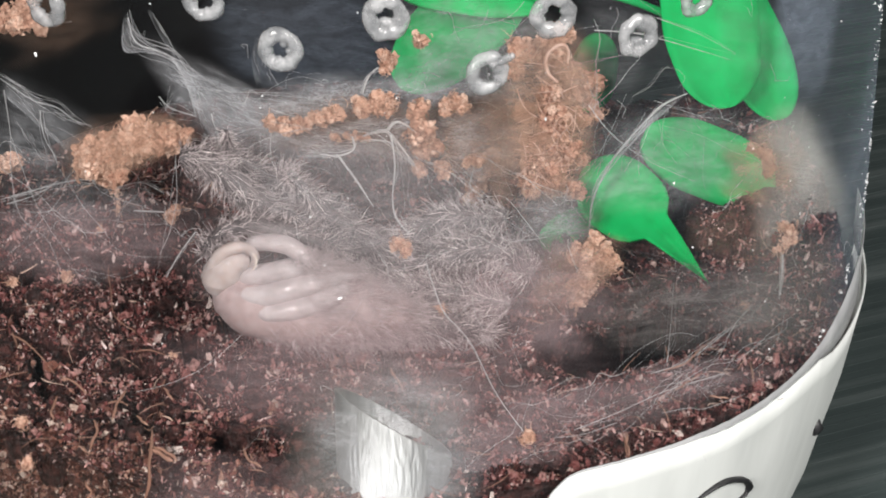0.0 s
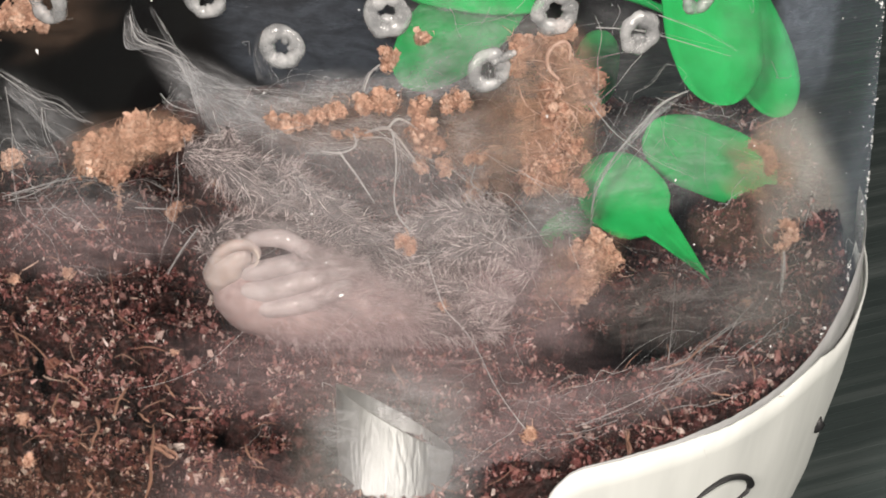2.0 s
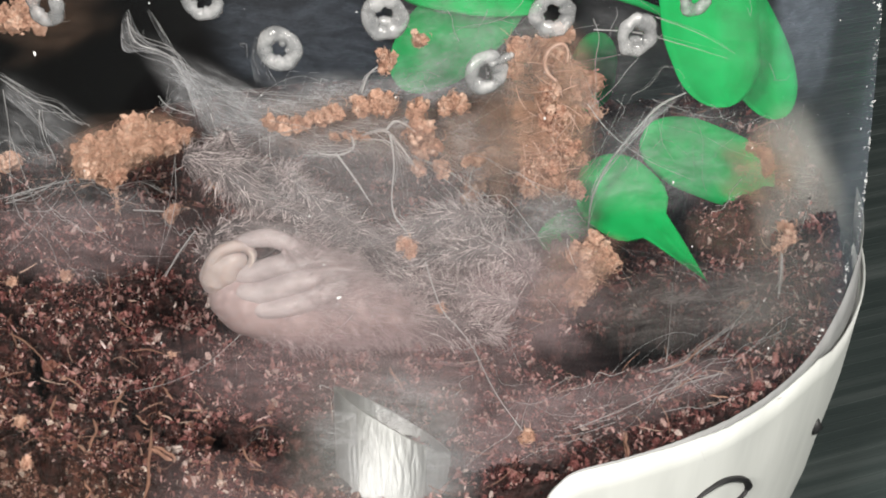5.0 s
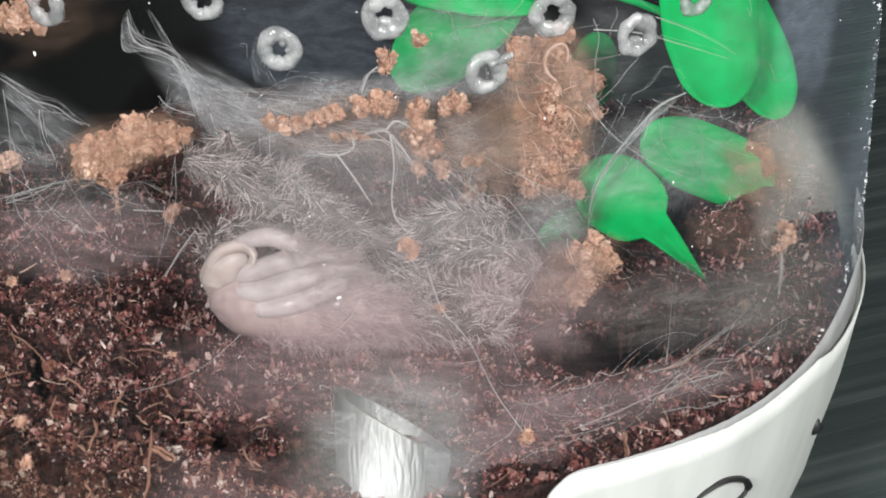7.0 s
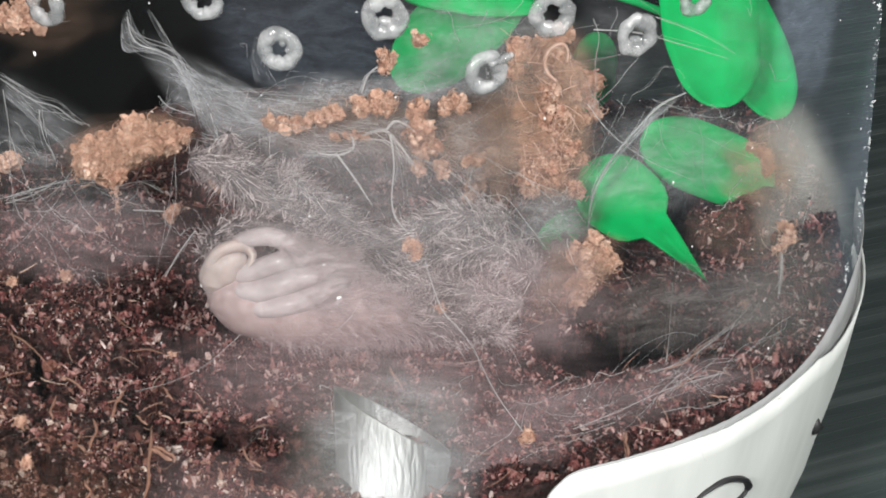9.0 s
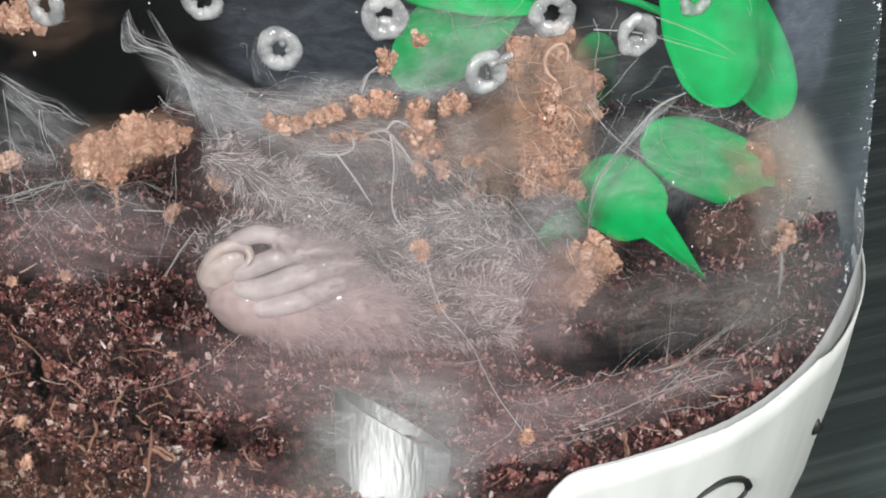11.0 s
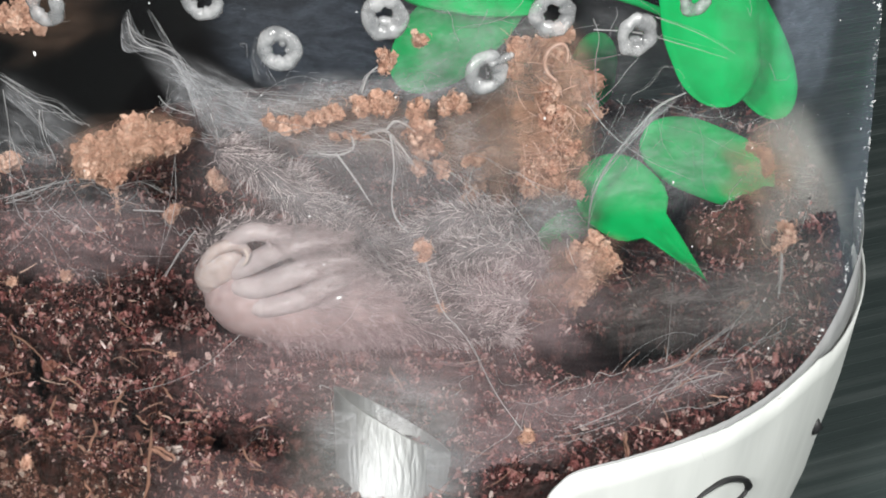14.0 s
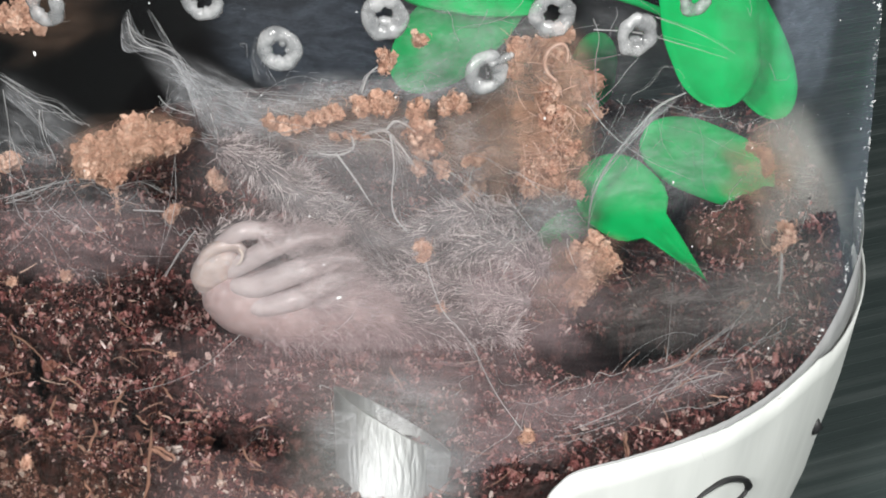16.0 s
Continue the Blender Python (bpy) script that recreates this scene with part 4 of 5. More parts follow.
def cobweb(web, ends, feet, count):
    """Slack threads from the one set of places to the other, some of them forking."""
    s = Soup()
    for _ in range(int(count * 0.6)):
        a = Vector(ends[rng.integers(len(ends))]) + Vector(rng.normal(0, 0.7, 3))
        b = Vector(feet[rng.integers(len(feet))]) + Vector(rng.normal(0, 0.9, 3))
        ln = (b - a).length
        if ln > 30:
            continue
        bow = Vector(rng.normal(0, 0.07, 3)) * ln
        pts = [a] + [a.lerp(b, q) + bow * math.sin(3.14 * q) + Vector(rng.normal(0, 0.022, 3)) * (ln + 3) for q in (0.2, 0.4, 0.6, 0.8)] + [b]
        r = rng.choice([0.014, 0.019, 0.026, 0.04])
        s.tube(pts, [r * 1.5, r, r * 0.9, r, r * 0.8, r * 0.6], 5, step=4)
        if rng.uniform() < 0.6:
            c = b + Vector(rng.normal(0, 0.16, 3)) * ln
            s.tube([pts[1], pts[2].lerp(c, 0.4), c], [r * 0.7, r * 0.6, r * 0.4], 4, step=4)
    if s.v:
        part("cobweb", s, STRAND, web, kind="stuff")


def membrane(web, one, other, dens, seed, rim=1.5, threads=30, silk=FILM):
    """A taut skin of silk between two bowed edges, thicker along both of them, with threads drawn along it."""
    n, m = 48, 16
    a, _ = smooth(one, 1.0, 12)
    b, _ = smooth(other, 1.0, 12)

    def along(line, u):
        k = u * (len(line) - 1)
        i = min(int(k), len(line) - 2)
        return line[i].lerp(line[i + 1], k - i)

    def place(u, v):
        p = along(a, u).lerp(along(b, u), v)
        return p + Vector((0, 1, 0)) * (1.2 * math.sin(math.pi * v) * (0.6 + noise.noise(Vector((u * 3, v * 2, seed)))))

    s, thick = Soup(), []
    for i in range(n + 1):
        for j in range(m + 1):
            u, v = i / n, j / m
            s.v.append(tuple(place(u, v)))
            e = abs(2 * v - 1)
            t = 0.55 + 0.5 * noise.noise(Vector((u * 4, v * 5, seed + 3))) + rim * e ** 4 * (0.6 if j else 0.5)
            thick.append(dens * max(0.0, t) * min(1.0, 8 * u, 5 * (1 - u)))
    for i in range(n):
        for j in range(m):
            q = i * (m + 1) + j
            s.f.append((q, q + 1, q + m + 2, q + m + 1))
    ob = part("membrane", s, silk, web, kind="stuff")
    silk_data(ob, thick, m, 1.6 / n, 0.6 / m, seed)
    t = Soup()
    for _ in range(threads):
        u0, v0 = rng.uniform(0, 0.7), rng.uniform(0, 1)
        u1, v1 = min(1.0, u0 + rng.uniform(0.15, 0.5)), min(1.0, max(0.0, v0 + rng.normal(0, 0.2)))
        t.tube([place(u0 + (u1 - u0) * q, v0 + (v1 - v0) * q) + Vector(rng.normal(0, 0.08, 3)) for q in (0, 0.33, 0.66, 1)], rng.choice([0.012, 0.017, 0.028]), 4, caps=False, step=4)
    part("loose_thread", t, STRAND, web, kind="stuff")


def build_silk():
    web = thing("spider_web", (-5, 10, 0), "greyish white sheet web spun across the jar", "spider web")
    # veil at the back, with its free edge round the dark hollow
    silk_sheet(web, [(-24.1, 10.0, 17.5), (22.5, 4.0, 22.9), (22.7, 0.0, 7.7), (-22.3, 2.0, 9.8)], 0.5, 1, 1.5, 80)
    silk_sheet(web, [(-32.0, 16.0, 24.2), (-11.6, 8.0, 16.3), (-11.5, 4.0, 10.0), (-23.2, 8.0, 11.6)], 0.5, 2, 0.6, 30, 0.5)
    silk_sheet(web, [(-5.0, 14.0, 15.1), (18.9, 18.0, 27.0), (21.5, 8.0, 16.9), (-1.9, 6.0, 13.2)], 0.35, 3, 1.2, 80)
    silk_sheet(web, [(-49.5, 8.0, 22.8), (-31.8, 4.0, 14.9), (-23.3, -4.0, 3.6), (-48.0, -2.0, 4.1)], 0.2, 4, 1.5, 50)
    silk_sheet(web, [(-48.1, -10.0, 13.2), (-15.7, -10.0, 11.0), (-17.7, -20.0, 4.6), (-46.2, -22.0, 7.8)], 0.27, 5, 1.5, 30, silk=DUSTY)
    # veils over the animal and the soil beside it
    silk_sheet(web, [(-20.7, -14.0, 20.0), (20.5, -12.0, 20.5), (21.5, -24.0, 6.7), (-19.9, -20.0, 11.0)], 0.19, 6, 1.0, 40)
    silk_sheet(web, [(-14.7, -21.5, 11.0), (19.0, -21.7, 9.0), (20.4, -43.4, 8.0), (-12.5, -41.1, 8.0)], 0.17, 12, 0.6, 40, silk=DUSTY)
    silk_sheet(web, [(-22.6, -20.8, 5.0), (25.1, -26.1, 5.0), (25.9, -49.4, 3.0), (-20.7, -48.4, 3.0)], 0.42, 7, 0.8, 60, silk=DUSTY)
    silk_sheet(web, [(22.5, -8.0, 22.2), (48.3, -4.0, 20.5), (43.9, -8.0, 10.1), (22.4, -16.0, 11.1)], 0.26, 8, 1.0, 50)
    silk_sheet(web, [(7.4, -6.0, 23.4), (18.1, -6.0, 23.4), (17.7, -6.0, 8.4), (8.1, -6.0, 9.8)], 0.5, 58, 0.6, 0, 0.7, silk=COIR_DUST)
    silk_sheet(web, [(46.5, 16.0, 13.9), (55.7, 14.0, 14.7), (59.6, -4.0, -5.6), (44.7, -8.0, -1.9)], 0.5, 9, 0.8, 10, 0.3, silk=MIST)
    silk_sheet(web, [(40.6, -14.0, 10.1), (56.2, -10.0, 8.1), (53.1, -28.0, 0.4), (37.1, -32.0, 1.3)], 0.17, 57, 0.5, 12, 0.4, silk=MIST)
    silk_sheet(web, [(12.5, -40.1, 4.0), (41.2, -31.8, 4.0), (46.5, -36.6, 4.0), (12.2, -54.6, 3.0)], 0.34, 10, 0.6, 60, silk=DUSTY)
    silk_sheet(web, [(14.3, 2.0, 28.6), (26.2, 2.0, 27.2), (27.5, 0.0, 7.0), (13.2, 0.0, 4.7)], 0.3, 13, 1.0, 50)
    silk_sheet(web, [(10.3, -20.0, 11.7), (26.9, -16.0, 9.7), (26.0, -32.5, 3.0), (10.1, -37.7, 6.0)], 0.34, 15, 0.6, 40, silk=DUSTY)
    silk_sheet(web, [(32.7, -8.0, 37.8), (48.4, -4.0, 36.3), (49.4, -6.0, 19.2), (33.3, -10.0, 21.0)], 0.03, 16, 0.6, 14)
    silk_sheet(web, [(-24.5, 30.0, 24.2), (6.2, 30.0, 24.2), (6.3, 20.0, 9.5), (-19.8, 20.0, 11.8)], 0.14, 17, 1.0, 10, silk=SMEAR_HAZE)
    silk_sheet(web, [(14.3, 0.0, 30.1), (26.7, 0.0, 28.0), (26.5, -4.0, 7.4), (11.8, -4.0, 6.6)], 0.8, 18, 0.8, 0, silk=COIR_DUST)
    silk_sheet(web, [(-35.7, -8.0, 21.1), (-20.2, -8.0, 21.8), (-20.5, -8.0, 16.5), (-35.9, -8.0, 11.2)], 0.55, 19, 0.5, 0, silk=COIR_DUST)
    silk_sheet(web, [(18.1, -14.0, 8.7), (29.9, -12.0, 8.4), (28.6, -14.0, 2.8), (17.3, -22.0, -0.9)], 0.5, 20, 0.5, 0, silk=COIR_DUST)
    silk_sheet(web, [(-14.6, -3.0, 21.5), (11.0, -3.0, 23.6), (13.7, -6.0, 12.0), (-14.1, -4.0, 14.7)], 0.22, 25, 0.5, 0, silk=COIR_DUST)
    silk_sheet(web, [(39.6, -3.0, 17.5), (50.0, -3.0, 17.5), (50.9, -3.0, 6.9), (40.7, -3.0, 7.3)], 0.7, 26, 0.5, 0, 0.8, silk=COIR_DUST)
    silk_sheet(web, [(34.9, -12.0, 12.0), (49.0, -12.0, 13.1), (49.8, -12.0, 3.2), (36.6, -12.0, 4.0)], 0.18, 53, 0.5, 0, 0.5, silk=COIR_DUST)
    silk_sheet(web, [(0.9, 12.0, 30.6), (21.3, 12.0, 30.6), (21.8, 12.0, 13.7), (1.4, 12.0, 14.4)], 0.3, 54, 0.8, 30, 0.6)
    silk_sheet(web, [(22.1, -6.0, 18.9), (35.0, -6.0, 20.3), (34.2, -6.0, 11.3), (22.4, -6.0, 6.1)], 0.16, 55, 0.5, 16, 0.6)
    silk_sheet(web, [(36.2, -3.0, 35.3), (45.9, -3.0, 34.0), (47.9, -3.0, 20.1), (41.3, -3.0, 20.1)], 0.08, 56, 0.5, 4, 0.5)
    silk_sheet(web, [(-4.9, -54.3, 15.6), (11.6, -54.3, 15.6), (11.7, -54.3, -5.2), (-5.5, -54.3, -5.2)], 0.4, 14, 0.3, 0)
    silk_sheet(web, [(22.7, -13.9, 3.5), (48.4, -11.1, 5.0), (47.8, -28.1, 4.0), (22.3, -33.7, 3.0)], 0.85, 31, 0.9, 14, silk=SOILED_DIMMER)
    silk_sheet(web, [(28.0, -4.0, 13.6), (30.4, -4.0, 18.7), (36.8, -4.0, 22.6), (33.0, -4.0, 19.4)], 0.7, 32, 0.2, 6)
    silk_sheet(web, [(-18.4, -32.0, 19.3), (4.2, -32.0, 19.0), (5.4, -33.0, 6.8), (-18.4, -33.0, 6.1)], 0.13, 33, 0.3, 24, 0.4)
    silk_sheet(web, [(46.3, 6.0, 2.5), (54.0, 6.0, 2.5), (53.8, 2.0, -3.3), (46.1, 2.0, -3.3)], 0.55, 34, 0.3, 0, silk=COIR_DUST)
    silk_sheet(web, [(-19.5, -33.5, 33.1), (22.0, -33.5, 33.1), (22.8, -33.5, 5.7), (-19.4, -33.5, 4.3)], 0.26, 59, 0.3, 12, 0.4, silk=HAZE)
    silk_sheet(web, [(45.3, 4.0, 17.8), (52.2, 3.0, 18.2), (55.7, -2.0, 7.9), (47.5, -4.0, 8.9)], 0.45, 60, 0.4, 4, 0.3, silk=MIST)
    # dark sheet added to put shade over the small leaf behind it
    silk_sheet(web, [(16.7, -5.0, 10.5), (26.7, -5.0, 10.8), (27.0, -5.0, 0.7), (16.9, -5.0, 0.3)], 1.0, 61, 0.4, 14, 0.5, silk=SOILED_DIMMER)
    silk_sheet(web, [(15.6, -8.0, 12.2), (24.8, -8.0, 12.2), (25.1, -8.0, 3.4), (15.7, -8.0, 2.7)], 0.45, 62, 0.4, 20, 0.6)
    silk_sheet(web, [(21.8, 8.0, 30.7), (35.3, 8.0, 30.7), (36.1, 8.0, 14.6), (24.3, 8.0, 15.4)], 0.15, 63, 0.4, 16, 0.6)
    silk_sheet(web, [(-49.6, 18.0, 27.8), (-31.4, 18.0, 27.8), (-34.1, 18.0, 19.6), (-50.2, 18.0, 15.0)], 0.15, 64, 0.8, 4, 0.8, silk=COIR_DUST)
    silk_sheet(web, [(6.6, -46.0, 7.5), (20.8, -46.0, 8.8), (20.8, -52.0, -2.7), (6.6, -52.0, -3.4)], 0.3, 65, 0.4, 20, 0.6, silk=DUSTY)
    # taut skins with thick rims, at the edges of the sheet
    membrane(web, [(-31.0, 12.0, 25.7), (-31.4, 12.0, 22.6), (-30.9, 12.0, 21.0), (-28.2, 12.0, 21.0), (-25.3, 12.0, 19.7), (-24.2, 12.0, 17.1), (-23.2, 12.0, 15.0), (-22.4, 12.0, 11.7)], [(-30.1, 12.0, 26.9), (-29.5, 12.0, 24.4), (-28.3, 12.0, 22.5), (-25.8, 12.0, 20.7), (-22.9, 12.0, 18.8), (-19.9, 12.0, 16.7), (-17.1, 12.0, 15.8), (-14.0, 12.0, 14.0)], 0.53, 41, 1.6, 14)
    membrane(web, [(-28.2, 13.0, 26.1), (-27.5, 13.0, 24.3), (-26.6, 13.0, 22.3), (-25.0, 13.0, 19.4)], [(-27.6, 13.0, 25.9), (-26.7, 13.0, 23.9), (-25.3, 13.0, 21.5), (-23.3, 13.0, 18.7)], 0.3, 42, 1.0, 8)
    membrane(web, [(-22.9, 8.0, 17.2), (-22.0, 8.0, 14.2), (-20.6, 8.0, 11.7), (-18.0, 8.0, 10.8), (-15.3, 8.0, 9.9)], [(-18.4, 8.0, 18.3), (-14.9, 8.0, 17.9), (-10.2, 8.0, 17.2), (-4.7, 8.0, 16.1), (-1.3, 8.0, 14.6)], 0.36, 43, 0.8, 22)
    membrane(web, [(-15.1, 14.0, 22.5), (-15.8, 14.0, 19.3), (-15.4, 14.0, 15.9)], [(-13.2, 14.0, 20.4), (-13.7, 14.0, 18.1), (-12.0, 14.0, 15.1)], 0.2, 44, 0.8, 8)
    membrane(web, [(-45.7, 8.0, 20.0), (-42.4, 8.0, 17.6), (-39.2, 8.0, 14.9), (-36.3, 8.0, 13.0)], [(-45.9, 8.0, 17.2), (-43.5, 8.0, 14.9), (-40.9, 8.0, 12.0), (-38.0, 8.0, 9.3)], 0.33, 45, 1.4, 18)
    membrane(web, [(-44.4, 6.0, 15.1), (-42.2, 6.0, 12.5), (-41.4, 6.0, 10.4), (-38.0, 6.0, 9.8)], [(-45.4, 6.0, 11.7), (-44.2, 6.0, 9.8), (-42.2, 6.0, 8.7), (-38.4, 6.0, 8.5)], 0.26, 46, 1.2, 12)
    membrane(web, [(-27.0, 10.0, 13.8), (-25.6, 10.0, 16.0), (-24.3, 10.0, 17.5)], [(-25.8, 10.0, 13.4), (-24.4, 10.0, 14.9), (-23.2, 10.0, 16.2)], 0.26, 47, 1.0, 5)
    membrane(web, [(25.4, -4.5, 4.6), (25.5, -4.5, 9.1), (26.5, -4.5, 12.1), (28.8, -4.5, 15.5), (31.6, -4.5, 19.6), (33.3, -4.5, 22.1)], [(25.5, -4.5, 4.5), (25.8, -4.5, 9.0), (26.9, -4.5, 11.8), (29.3, -4.5, 15.3), (32.6, -4.5, 19.3), (35.9, -4.5, 22.3)], 0.53, 48, 1.4, 10)
    membrane(web, [(-20.5, -2.0, 16.4), (-20.1, -2.0, 14.7), (-18.7, -2.0, 13.5), (-16.3, -2.0, 13.1)], [(-18.5, -2.0, 17.3), (-16.8, -2.0, 16.6), (-16.3, -2.0, 14.9), (-15.7, -2.0, 12.7)], 0.23, 49, 1.6, 8)
    membrane(web, [(-10.4, -9.0, 14.9), (-9.2, -9.0, 13.1), (-7.6, -9.0, 10.9)], [(-9.2, -9.0, 14.5), (-7.6, -9.0, 12.7), (-5.7, -9.0, 10.2)], 0.23, 50, 1.4, 6)
    membrane(web, [(-13.0, 2.0, 19.7), (-7.1, 2.0, 17.6), (-1.7, 2.0, 16.1), (1.6, 2.0, 15.4)], [(-13.3, 2.0, 14.3), (-7.2, 2.0, 12.6), (-1.8, 2.0, 12.2), (2.3, 2.0, 12.6)], 0.26, 51, 0.8, 24)
    membrane(web, [(1.8, -3.0, 16.8), (2.4, -3.0, 14.3), (2.2, -3.0, 9.9)], [(-0.2, -3.0, 17.5), (3.8, -3.0, 15.7), (6.4, -3.0, 13.9)], 0.3, 52, 1.2, 12)
    # cobwebs strung between crumbs, plant and soil
    cobweb(web, [(-44.1, 2.0, 9.8), (-35.2, 2.0, 10.5), (-32.0, 2.0, 7.5), (-23.4, 2.0, 14.3), (-43.8, 2.0, 20.8), (-36.8, 2.0, 16.5), (-25.4, 2.0, 3.7)], [(-44.3, -1.8, 1.0), (-36.7, -6.3, 1.0), (-32.4, 1.2, 1.0), (-25.9, -6.3, 1.0), (-23.2, -0.3, 1.0), (-43.2, 7.5, 1.0), (-24.3, 9.1, 1.0), (-46.8, 4.3, 1.0)], 15)
    cobweb(web, [(-23.1, 0.0, 15.1), (-19.0, 0.0, 17.3), (-13.0, 0.0, 15.9), (-7.0, 0.0, 15.9), (-0.3, 0.0, 18.1)], [(-18.3, -8.0, 15.1), (-13.8, -8.0, 13.7), (-9.3, -8.0, 12.2), (-4.0, -8.0, 14.4), (1.8, -8.0, 12.2), (-6.8, -8.0, 8.6)], 16)
    cobweb(web, [(2.4, -2.0, 16.4), (5.4, -2.0, 12.4), (11.1, -2.0, 13.1), (15.8, -2.0, 9.4)], [(-1.3, -10.0, 13.2), (3.8, -10.0, 6.6), (9.0, -10.0, 8.1), (13.0, -10.0, 9.6), (19.6, -10.0, 5.9), (22.1, -10.0, 11.7)], 18)
    cobweb(web, [(24.5, 2.0, 18.7), (26.6, 2.0, 16.5), (33.3, 2.0, 17.9), (22.8, 2.0, 7.5), (36.9, 2.0, 19.7)], [(26.9, 3.0, 9.3), (35.1, 3.0, 9.3), (39.4, 3.0, 7.0), (33.0, 3.0, 12.3), (44.3, 3.0, 15.3), (30.0, 3.0, 19.0)], 18)
    cobweb(web, [(36.2, 2.0, 0.6), (48.7, 2.0, 9.8), (53.6, 2.0, 7.5), (40.6, 2.0, -4.9), (25.8, 2.0, -0.2)], [(33.9, -20.6, 2.0), (39.0, -25.8, 2.0), (44.1, -20.6, 2.0), (49.4, -15.2, 2.0), (33.5, -30.8, 2.0), (41.3, -32.0, 2.0), (32.7, -25.8, 2.0), (46.5, -25.8, 2.0)], 34)
    cobweb(web, [(41.9, -22.4, 3.0), (36.9, -27.6, 3.0), (33.1, -33.7, 3.0), (46.9, -22.4, 3.0)], [(26.4, -43.2, 2.5), (20.3, -47.6, 2.5), (31.5, -38.7, 2.5), (37.7, -36.4, 2.5), (14.7, -45.4, 2.5)], 22)
    cobweb(web, [(17.8, 6.0, 24.3), (22.6, 6.0, 22.8), (33.3, 6.0, 25.7), (26.5, 6.0, 27.1)], [(2.4, -2.0, 16.7), (13.0, -2.0, 18.9), (6.4, -2.0, 20.3), (24.9, -2.0, 18.9)], 10)
    # thick threads
    strand(web, [(25.3, -4.0, 3.3), (25.7, -4.0, 8.9), (27.9, -4.0, 14.0), (30.8, -4.0, 18.0), (33.3, -4.0, 20.8), (36.1, -4.0, 22.3)], [0.07, 0.09, 0.10, 0.11, 0.16, 0.07], 0)
    strand(web, [(29.9, -4.0, 22.0), (31.8, -4.0, 23.2), (33.2, -4.0, 25.3), (34.0, -4.0, 25.5)], 0.025, 1, 0.2)
    strand(web, [(24.9, -2.0, 20.0), (28.0, -2.0, 16.0), (32.5, -2.0, 12.7), (38.0, -2.0, 10.1)], [0.05, 0.05, 0.035, 0.02], 2, 0.5)
    strand(web, [(23.9, -20.0, 36.2), (28.1, -20.0, 35.9), (31.7, -20.0, 35.0), (38.4, -20.0, 32.9)], [0.07, 0.08, 0.05, 0.02], 1, 0.3)
    strand(web, [(30.4, -20.0, 37.6), (35.2, -20.0, 35.7), (39.0, -20.0, 33.5)], [0.045, 0.03, 0.015], 1, 0.4)
    strand(web, [(6.1, -30.0, 13.7), (7.8, -30.0, 8.2), (9.6, -30.0, 5.8), (11.1, -33.0, 5.2), (12.4, -39.0, 5.4), (13.5, -44.0, 5.7), (14.9, -47.5, 5.3), (16.3, -49.0, 4.1)], [0.05, 0.07, 0.05, 0.055, 0.05, 0.06, 0.05, 0.05], 1, 0.2)
    strand(web, [(2.0, -10.0, 19.7), (2.4, -10.0, 16.0), (2.1, -10.0, 11.7), (2.5, -10.0, 9.2), (3.9, -10.0, 7.2)], [0.16, 0.10, 0.08, 0.13, 0.08], 1, 0.15)
    strand(web, [(-1.5, -4.0, 16.9), (1.2, -4.0, 17.5), (2.8, -4.0, 15.8), (4.5, -4.0, 13.3)], [0.1, 0.2, 0.17, 0.1], 4, 0.6)
    strand(web, [(1.3, -4.0, 17.5), (2.5, -4.0, 18.7), (4.1, -4.0, 18.0)], [0.2, 0.14, 0.08], 3, 0.4)
    strand(web, [(-6.4, -6.0, 15.5), (-4.1, -6.0, 15.3), (-2.4, -6.0, 16.2), (-2.6, -6.0, 17.8)], [0.08, 0.13, 0.12, 0.08], 2, 0.3)
    strand(web, [(-4.3, -8.0, 16.4), (-2.1, -8.0, 13.0), (-0.2, -8.0, 9.7)], [0.13, 0.10, 0.06], 2, 0.2)
    strand(web, [(-1.5, -2.0, 21.4), (-0.8, -2.0, 23.5), (0.4, -2.0, 24.7)], [0.12, 0.16, 0.1], 1, 0.2)
    strand(web, [(-47.5, 10.0, 19.4), (-44.3, 10.0, 16.8), (-42.3, 10.0, 15.4), (-39.6, 10.0, 14.5), (-37.6, 10.0, 12.8), (-35.6, 10.0, 12.1)], [0.05, 0.06, 0.07, 0.06, 0.06, 0.03], 4, 0.6)
    strand(web, [(-45.9, 2.0, 5.8), (-41.7, 2.0, 7.1), (-37.4, 2.0, 8.3), (-34.7, 2.0, 8.4), (-32.0, 2.0, 7.5), (-28.6, 2.0, 8.1), (-25.9, 2.0, 6.6)], [0.05, 0.07, 0.06, 0.07, 0.08, 0.07, 0.04], 4, 0.7)
    strand(web, [(-29.5, 0.0, 5.3), (-25.8, 0.0, 5.1)], [0.09, 0.09], 1, 0.2)
    strand(web, [(-38.8, 2.0, 8.3), (-41.7, 2.0, 6.4), (-45.3, 2.0, 5.2)], 0.06, 4, 0.7)
    strand(web, [(-30.7, 14.0, 24.8), (-29.9, 14.0, 21.5), (-25.8, 14.0, 19.6), (-24.0, 14.0, 15.9), (-23.1, 14.0, 11.6)], [0.06, 0.1, 0.12, 0.09, 0.06], 5, 0.8)
    strand(web, [(-22.1, 6.0, 15.1), (-25.1, 6.0, 16.2), (-26.4, 6.0, 17.7)], 0.06, 4, 0.8)
    strand(web, [(-19.5, -20.0, 12.4), (-21.5, -20.0, 9.6), (-23.1, -20.0, 6.7)], 0.07, 2, 0.3)
